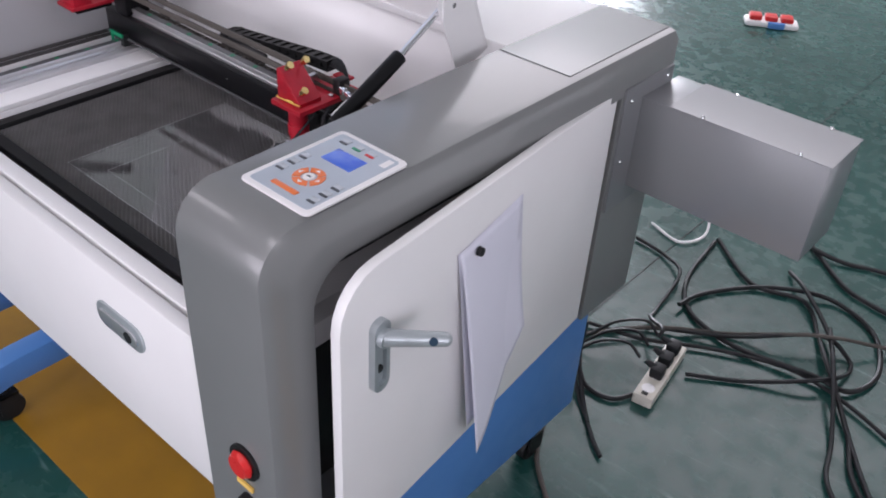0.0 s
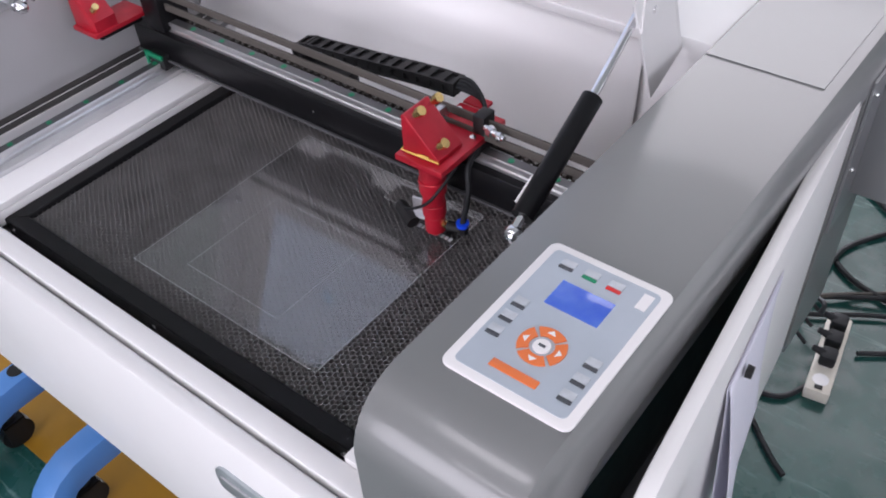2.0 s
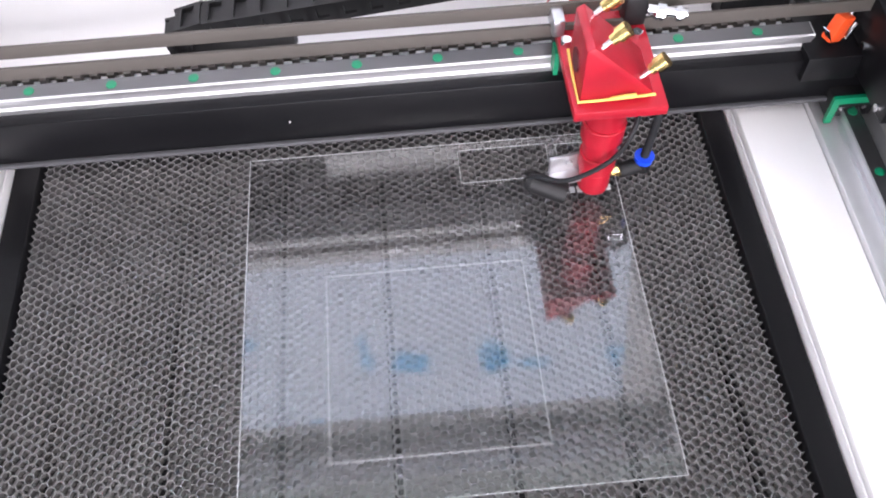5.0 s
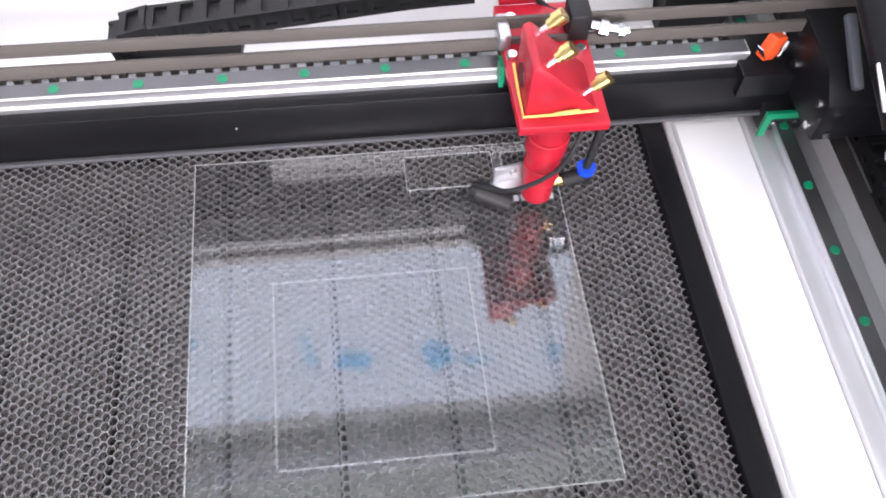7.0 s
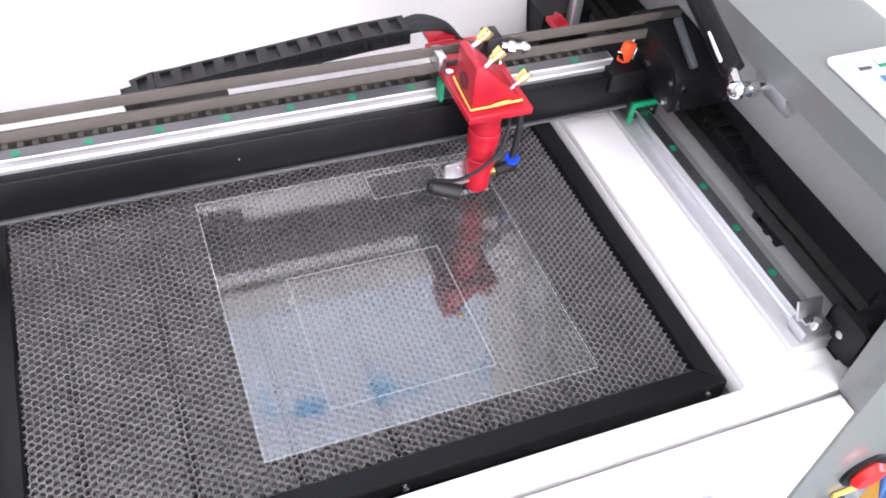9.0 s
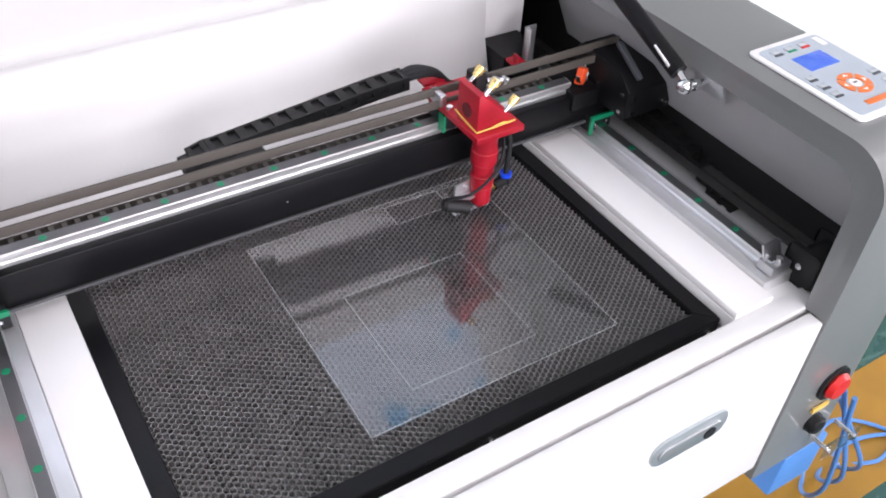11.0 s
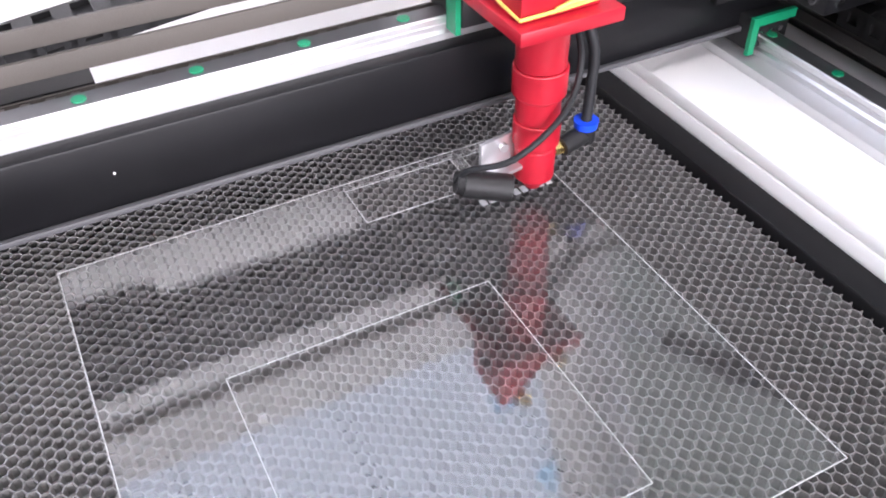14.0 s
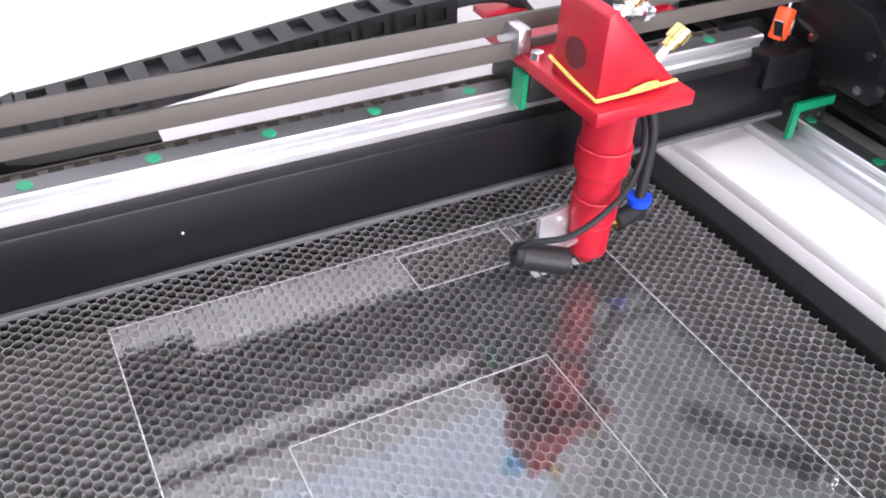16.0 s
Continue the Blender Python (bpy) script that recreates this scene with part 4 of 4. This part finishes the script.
def strut(x, sgn):
    s = part("gas_strut", rod(B(), (x, -0.157, 1.046), (x - sgn * 0.006, -0.034, 1.1005), 0.0105, seg=20), BLACK, M, "black gas strut holding the lid open")
    bm = B()
    rod(bm, (x - sgn * 0.006, -0.036, 1.0995), (x - sgn * 0.014, 0.062, 1.1455), 0.0045, seg=14)
    part("piston_rod", bm, CHROME, s, "bright piston rod")
    bm = B()
    rod(bm, (x, -0.168, 1.040), (x, -0.155, 1.047), 0.0045, seg=12)
    ball(bm, (x, -0.170, 1.0350), 0.0092)
    rod(bm, (x, -0.170, 1.0330), (x + sgn * (0.040 if sgn > 0 else 0.063), -0.170, 1.0330), 0.0045, seg=12)
    rod(bm, (x + sgn * 0.012, -0.170, 1.0330), (x + sgn * 0.020, -0.170, 1.0330), 0.0078, seg=6)
    part("ball_joint", bm, CHROME, s, "chrome ball joint")
    bm = B()
    ball(bm, (x - sgn * 0.014, 0.064, 1.1465), 0.0085)
    rod(bm, (x - sgn * 0.014, 0.064, 1.1465), (x + sgn * 0.000, 0.066, 1.1465), 0.0040, seg=10)
    part("ball_joint", bm, CHROME, s, "chrome ball joint")
    bm = B()
    boxm(bm, Matrix.Translation((x - sgn * 0.0100, -0.136, 1.0572)) @ Matrix.Rotation(radians(24), 4, "X") @ Matrix.Rotation(radians(-sgn * 20), 4, "Y"), 0.0022, 0.030, 0.0085, 0.0008)
    part("warning_label", bm, LABEL, s, "white printed label")
    bm = B()
    if sgn > 0:
        boxm(bm, pose(0.5185, -0.170, 1.0310, 0, -24, 0), 0.004, 0.046, 0.042, 0.001)
    else:
        box(bm, -0.3548, -0.3515, -0.192, -0.148, 1.012, 1.050, 0.001)
    part("strut_bracket", bm, ALU, s, "square pale steel bracket")
    bm = B()
    box(bm, min(x - sgn * 0.004, x - sgn * 0.001), max(x - sgn * 0.004, x - sgn * 0.001), 0.045, 0.090, 1.130, 1.165)
    part("lid_bracket", bm, WHITE, s)
strut(0.479, 1)
strut(-0.292, -1)

# exhaust box on the cabinet's side
bm = B()
box(bm, 0.6520, 0.9500, 0.320, 0.435, 0.832, 0.990, 0.0012)
duct = part("exhaust_box", bm, DUCT, M, "grey sheet-metal box fixed to the cabinet's side")
part("mounting_plate", box(B(), 0.6505, 0.6535, 0.268, 0.408, 0.80, 1.018), DUCT, duct)
part("box_lid", box(B(), 0.700, 0.9515, 0.3185, 0.4365, 0.9902, 0.9920), DUCT, duct)
for x in (0.755, 0.905):
    for y in (0.3215, 0.4335):
        part("box_screw", ball(B(), (x, y, 0.9925), 0.0032, 8), CHROME, duct)
for y, z in ((0.285, 0.995), (0.285, 0.89), (0.39, 1.005)):
    part("box_screw", ball(B(), (0.654, y, z), 0.0032, 8), CHROME, duct)

# blue stand
stand = part("stand", box(B(), 0.600, 0.622, -0.300, 0.345, 0.290, 0.570, 0.004), BLUE, M, "blue painted steel stand on castors")
part("stand_panel", box(B(), -0.36, -0.338, -0.150, 0.345, 0.290, 0.595, 0.004), BLUE, stand)
part("corner_box", box(B(), 0.600, 0.690, -0.405, -0.305, 0.450, 0.540, 0.004), BLUE, stand)
def foot(x, parent):
    """A square-tube foot beam, its front end bent down, with a leaning leg and two castors."""
    pts = [(0.33, 0.245), (0.33, 0.305), (-0.36, 0.305), (-0.405, 0.301), (-0.440, 0.287), (-0.468, 0.262), (-0.486, 0.232), (-0.494, 0.204), (-0.446, 0.198), (-0.436, 0.222), (-0.418, 0.239), (-0.39, 0.245)]
    f = part("foot", prism(B(), pts, "x", x - 0.026, x + 0.026, 0.003), BLUE, parent, "blue square-tube foot beam with a bent front end")
    part("leg", prism(B(), [(-0.262, 0.3052), (-0.205, 0.395), (-0.205, 0.598), (-0.10, 0.598), (-0.10, 0.3052)], "x", x - 0.024, x + 0.024, 0.002), BLUE, f)
    for y in (-0.400, 0.28):
        bm = B()
        rod(bm, (x - 0.013, y, FZ + 0.032), (x + 0.013, y, FZ + 0.032), 0.032, seg=24)
        rod(bm, (x, y, FZ + 0.062), (x, y, 0.246), 0.014, seg=16)
        box(bm, x - 0.020, x - 0.016, y - 0.022, y + 0.022, FZ + 0.024, FZ + 0.070)
        box(bm, x + 0.016, x + 0.020, y - 0.022, y + 0.022, FZ + 0.024, FZ + 0.070)
        box(bm, x - 0.020, x + 0.020, y - 0.022, y + 0.022, FZ + 0.066, FZ + 0.071)
        part("castor", bm, BLACK_M, f, "black swivel castor")
foot(-0.282, stand)
foot(0.572, stand)

# foot of the next machine's stand
nxt = thing("neighbour_stand", "blue painted foot of the next machine's stand", "machine stand")
foot(-0.520, nxt)
bm = B()
# the hole's shade, laid on the foot as a black disc
rod(bm, (-0.524, -0.345, 0.3045), (-0.524, -0.345, 0.3062), 0.016, seg=20)
part("hole_shade_disc", bm, BLACK_M, nxt)

# ---- acrylic sheet on the bed ----
SX0, SX1, SY0, SY1 = 0.020, 0.3185, -0.2950, 0.0031
holes = [(0.193, 0.267, -0.0384, -0.0044), (0.275, 0.313, -0.0260, -0.0060)]
xs = sorted({SX0, SX1, *[h[0] for h in holes], *[h[1] for h in holes]})
ys = sorted({SY0, SY1, *[h[2] for h in holes], *[h[3] for h in holes]})
bm = B()
Z0, Z1 = 0.8501, 0.8531
V = {}
def vv(x, y, z):
    k = (round(x, 6), round(y, 6), z)
    if k not in V:
        V[k] = bm.verts.new((x, y, z))
    return V[k]
solid = {}
for i in range(len(xs) - 1):
    for j in range(len(ys) - 1):
        cx, cy = (xs[i] + xs[i + 1]) / 2, (ys[j] + ys[j + 1]) / 2
        solid[i, j] = not any(h[0] < cx < h[1] and h[2] < cy < h[3] for h in holes)
for (i, j), s in solid.items():
    if not s:
        continue
    x0, x1, y0, y1 = xs[i], xs[i + 1], ys[j], ys[j + 1]
    bm.faces.new([vv(x0, y0, Z1), vv(x1, y0, Z1), vv(x1, y1, Z1), vv(x0, y1, Z1)])
    bm.faces.new([vv(x0, y1, Z0), vv(x1, y1, Z0), vv(x1, y0, Z0), vv(x0, y0, Z0)])
    for di, dj, p, q in ((-1, 0, (x0, y1), (x0, y0)), (1, 0, (x1, y0), (x1, y1)), (0, -1, (x0, y0), (x1, y0)), (0, 1, (x1, y1), (x0, y1))):
        if not solid.get((i + di, j + dj), False):
            bm.faces.new([vv(*p, Z0), vv(*q, Z0), vv(*q, Z1), vv(*p, Z1)])
bmesh.ops.recalc_face_normals(bm, faces=bm.faces)
sheet = tagged(part("acrylic_sheet", bm, ACRYLIC, smooth=False), "clear square acrylic sheet with cut slots on the honeycomb", "plastic sheet")
sheet.visible_shadow = False
def edge_strip(bm, x0, x1, y0, y1, t=0.00024):
    box(bm, min(x0, x1) - t, max(x0, x1) + t, min(y0, y1) - t, max(y0, y1) + t, Z1 + 0.0001, Z1 + 0.0003)
for x0, x1, y0, y1 in [(0.0816, 0.2322, -0.2645, -0.1168)] + holes:
    bm = B()
    edge_strip(bm, x0, x1, y0, y0)
    edge_strip(bm, x0, x1, y1, y1)
    edge_strip(bm, x0, x0, y0, y1)
    edge_strip(bm, x1, x1, y0, y1)
    part("cut_line", bm, ENGRAVE, sheet, "fine whitish laser-cut lines")
bm = B()
for x0, x1, y0, y1 in ((SX0, SX1, SY0, SY0), (SX0, SX1, SY1, SY1), (SX0, SX0, SY0, SY1), (SX1, SX1, SY0, SY1)):
    edge_strip(bm, x0, x1, y0, y1, 0.00028)
part("sheet_edge", bm, ENGRAVE, sheet, "bright cut edge of the sheet")
for i in range(9):
    part("engraved_mark", box(B(), 0.262 + i * 0.0058, 0.2662 + i * 0.0058, -0.0575, -0.0515, Z1 + 0.0001, Z1 + 0.0003), ENGRAVE, sheet)

# ---- papers held on the side door by a magnet ----
def papers(k, lift, length, short, width, tilt):
    """One sheet pinned near its upper edge: the free lower corner hangs away from the door, the other side is shortened
    to fit the camera's view.
    """
    bm = B()
    n_, h_ = 14, 24
    g = []
    for i in range(n_ + 1):
        u = i / n_
        for j in range(h_ + 1):
            v = j / h_
            curl = lift * (1 - u) ** 1.4 * v ** 0.8 + 0.004 * math.sin(3 * u + k) * v + 0.010 * u * v ** 3
            drop = (length + (short - length) * u ** 1.9) * v
            g.append(bm.verts.new((0.0155 + 0.0012 * k + curl, (u - 0.20) * width - 0.012 * v * (1 - u), 0.014 - drop)))
    for i in range(n_):
        for j in range(h_):
            q = i * (h_ + 1) + j
            bm.faces.new((g[q], g[q + 1], g[q + h_ + 2], g[q + h_ + 1]))
    o = tagged(part("paper_sheet", bm, PAPER), "plain white paper sheet hanging from a magnet on the door", "paper", "papers on the door")
    o.matrix_world = door.matrix_basis @ Matrix.Translation((0, -0.372, 0.936)) @ Matrix.Rotation(radians(tilt), 4, "X")
    sl = o.modifiers.new("thickness", "SOLIDIFY")
    sl.thickness = 0.0004
    return o
papers(0, 0.016, 0.315, 0.245, 0.146, 8)
papers(1, 0.040, 0.340, 0.240, 0.142, 5)
bm = B()
rod(bm, (0.0, 0, 0), (0.006, 0, 0), 0.0065, 0.006, 18)
mg = tagged(part("magnet", bm, BLACK_M), "small round black magnet pinning papers to the door", "magnet")
mg.matrix_world = door.matrix_basis @ Matrix.Translation((0.0215, -0.366, 0.9360))

# ---- power strip and cables on the floor ----
strip = thing("power_strip", "ivory multi-socket power strip with black plugs on the floor", "power strip")
SA = math.atan2(0.21, -0.03)
strip.matrix_world = VIEW_FIT @ Matrix.Translation((0.603, 0.835, 0.0)) @ Matrix.Rotation(SA, 4, "Z")
body = part("housing", box(B(), -0.120, 0.120, -0.026, 0.026, 0.001, 0.034, 0.004), IVORY, strip)
for x in (-0.085, -0.03, 0.025, 0.08):
    part("socket", rod(B(), (x, 0, 0.034), (x, 0, 0.0348), 0.017, seg=20), LABEL, body)
part("switch_rocker", box(B(), -0.113, -0.103, -0.008, 0.008, 0.034, 0.038, 0.001), BLACK_M, body)
for x in (-0.03, 0.025, 0.08):
    bm = B()
    box(bm, x - 0.019, x + 0.019, -0.017, 0.017, 0.0349, 0.066, 0.006)
    rod(bm, (x, 0.010, 0.058), (x, 0.036, 0.066), 0.010, 0.006, 12)
    part("plug", bm, CABLE, strip, "black moulded plug")

def cable(pts, r, label="black rubber-sheathed cable lying on the green floor", material=None):
    bm = B()
    sweep(bm, smooth_path(pts, 7), r, 7)
    return fit_to_view(tagged(part("floor_cable", bm, material or CABLE), label, "cable", "cables on the floor"))
cable([(0.60, 0.75, 0.012), (0.56, 0.68, 0.010), (0.49, 0.67, 0.010), (0.44, 0.70, 0.03)], 0.0065)
for k, (x, y) in enumerate(((0.555, 0.80), (0.548, 0.855), (0.542, 0.91))):
    cable([(x, y, 0.066), (x - 0.04, y + 0.0, 0.090), (x - 0.10, y - 0.03 - 0.01 * k, 0.080), (x - 0.16, y - 0.07 - 0.02 * k, 0.03), (x - 0.24, y - 0.10, 0.01)], 0.0042)
cable([(0.42, 1.50, 0.010), (0.45, 1.27, 0.010), (0.53, 1.13, 0.010), (0.69, 1.08, 0.012), (0.89, 1.11, 0.020), (0.99, 1.13, 0.012), (1.02, 1.25, 0.010), (0.96, 1.40, 0.010), (0.84, 1.47, 0.010), (0.74, 1.44, 0.022), (0.62, 1.37, 0.012), (0.52, 1.23, 0.010), (0.50, 1.12, 0.022)], 0.0070)
cable([(0.42, 1.52, 0.010), (0.60, 1.38, 0.010), (0.75, 1.41, 0.010), (0.84, 1.29, 0.010), (0.92, 1.15, 0.030), (1.04, 0.98, 0.010), (1.10, 0.85, 0.010), (1.22, 0.72, 0.010), (1.45, 0.45, 0.010)], 0.0065)
cable([(0.66, 1.52, 0.010), (0.74, 1.43, 0.034), (0.87, 1.29, 0.022), (0.955, 1.11, 0.022), (1.06, 0.95, 0.010), (1.16, 0.81, 0.010), (1.30, 0.66, 0.010), (1.5, 0.5, 0.010)], 0.0065)
cable([(0.86, 1.31, 0.034), (0.94, 1.12, 0.044), (1.02, 0.93, 0.010), (1.06, 0.80, 0.010), (1.15, 0.70, 0.010), (1.3, 0.5, 0.010)], 0.0060)
cable([(0.37, 0.84, 0.010), (0.48, 0.98, 0.010), (0.68, 1.10, 0.026), (0.85, 1.24, 0.048), (0.93, 1.26, 0.012), (0.96, 1.20, 0.010), (0.92, 1.09, 0.034), (0.78, 0.98, 0.010), (0.65, 0.89, 0.010)], 0.0060)
cable([(0.38, 0.82, 0.024), (0.50, 0.98, 0.024), (0.66, 1.12, 0.012), (0.86, 1.225, 0.062), (1.01, 1.36, 0.024), (1.2, 1.5, 0.010)], 0.0055, "thin brown cable crossing the coil on the floor", BROWNBELT)
cable([(0.35, 0.88, 0.012), (0.50, 0.93, 0.012), (0.66, 1.03, 0.012), (0.84, 1.10, 0.012), (1.0, 1.08, 0.012), (1.2, 1.0, 0.010)], 0.0055)
cable([(0.60, 1.75, 0.010), (0.69, 1.67, 0.010), (0.82, 1.56, 0.010), (0.95, 1.53, 0.010), (1.2, 1.5, 0.010)], 0.0070)
cable([(0.58, 1.72, 0.010), (0.67, 1.67, 0.024), (0.77, 1.69, 0.010), (0.88, 1.73, 0.010), (1.2, 1.8, 0.010)], 0.0070)
cable([(0.23, 1.34, 0.010), (0.34, 1.32, 0.010), (0.43, 1.25, 0.024), (0.46, 1.06, 0.010), (0.48, 0.99, 0.040), (0.545, 0.925, 0.080), (0.55, 0.90, 0.070)], 0.0055)
cable([(0.43, 0.72, 0.16), (0.44, 0.70, 0.05), (0.53, 0.60, 0.009), (0.60, 0.53, 0.009), (0.64, 0.50, 0.009)], 0.0060)
cable([(0.42, 0.70, 0.20), (0.44, 0.68, 0.05), (0.50, 0.62, 0.009), (0.56, 0.57, 0.009)], 0.0050)
cable([(0.48, 0.50, 0.008), (0.54, 0.39, 0.008), (0.65, 0.29, 0.008), (0.75, 0.18, 0.008), (0.85, 0.02, 0.008)], 0.0060, "grey-brown cable lying beside the stand", BROWNBELT)
cable([(0.18, 1.55, 0.06), (0.30, 1.60, 0.10), (0.38, 1.52, 0.02), (0.34, 1.42, 0.008), (0.22, 1.45, 0.008)], 0.0045, "pale translucent hose behind the machine", LABEL)
for k in range(3):
    cable([(0.66, -0.36 + 0.02 * k, 0.50), (0.74 + 0.05 * k, -0.36, 0.20), (0.86 + 0.05 * k, -0.28, 0.01), (1.05, -0.20 - 0.06 * k, 0.008), (1.15, -0.32, 0.008), (1.02, -0.42 - 0.04 * k, 0.008), (0.85, -0.50, 0.008), (0.7, -0.6 - 0.1 * k, 0.008)], 0.0045, "thin blue air hose by the stand", BLUE)
# litter on the floor
for (x, y, w, a) in ((0.62, 0.15, 0.035, 20), (-0.14, 2.19, 0.05, 60), (-0.02, 2.28, 0.03, 10)):
    bm = B()
    g = [bm.verts.new((w * u, w * 0.6 * v + 0.2 * w * u * u, 0.003 + 0.010 * u * u + 0.004 * v)) for u in (-0.5, -0.1, 0.4) for v in (-0.5, 0.1, 0.5)]
    for i in range(2):
        for j in range(2):
            bm.faces.new((g[i * 3 + j], g[i * 3 + j + 1], g[i * 3 + j + 4], g[i * 3 + j + 3]))
    o = tagged(part("paper_scrap", bm, PAPER), "torn white paper scrap on the floor", "litter", "scraps on the floor")
    o.matrix_world = VIEW_FIT @ pose(x, y, 0, 0, 0, a)
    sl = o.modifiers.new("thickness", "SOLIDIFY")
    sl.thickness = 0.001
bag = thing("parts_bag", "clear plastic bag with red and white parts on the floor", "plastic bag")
bag.matrix_world = VIEW_FIT @ pose(-0.28, 3.45, 0, 0, 0, 30)
part("bag_base", box(B(), -0.13, 0.13, -0.05, 0.05, 0.0, 0.03, 0.014), LABEL, bag)
for i in range(3):
    part("red_part", box(B(), -0.11 + i * 0.075, -0.05 + i * 0.075, -0.035, 0.03, 0.028, 0.055, 0.008), REDP, bag)
part("blue_part", box(B(), -0.02, 0.06, -0.062, -0.04, 0.004, 0.035, 0.006), BLUE, bag)

# ---- neighbouring things ----
nb = thing("neighbour_machine", "white machine cabinet standing further along the hall", "machine cabinet")
part("cabinet_body", box(B(), 1.75, 2.60, -0.30, 1.70, FZ + 0.12, 1.05, 0.02), WHITE, nb)
part("plinth", box(B(), 1.80, 2.55, -0.25, 1.65, FZ, FZ + 0.12), BLACK_M, nb)
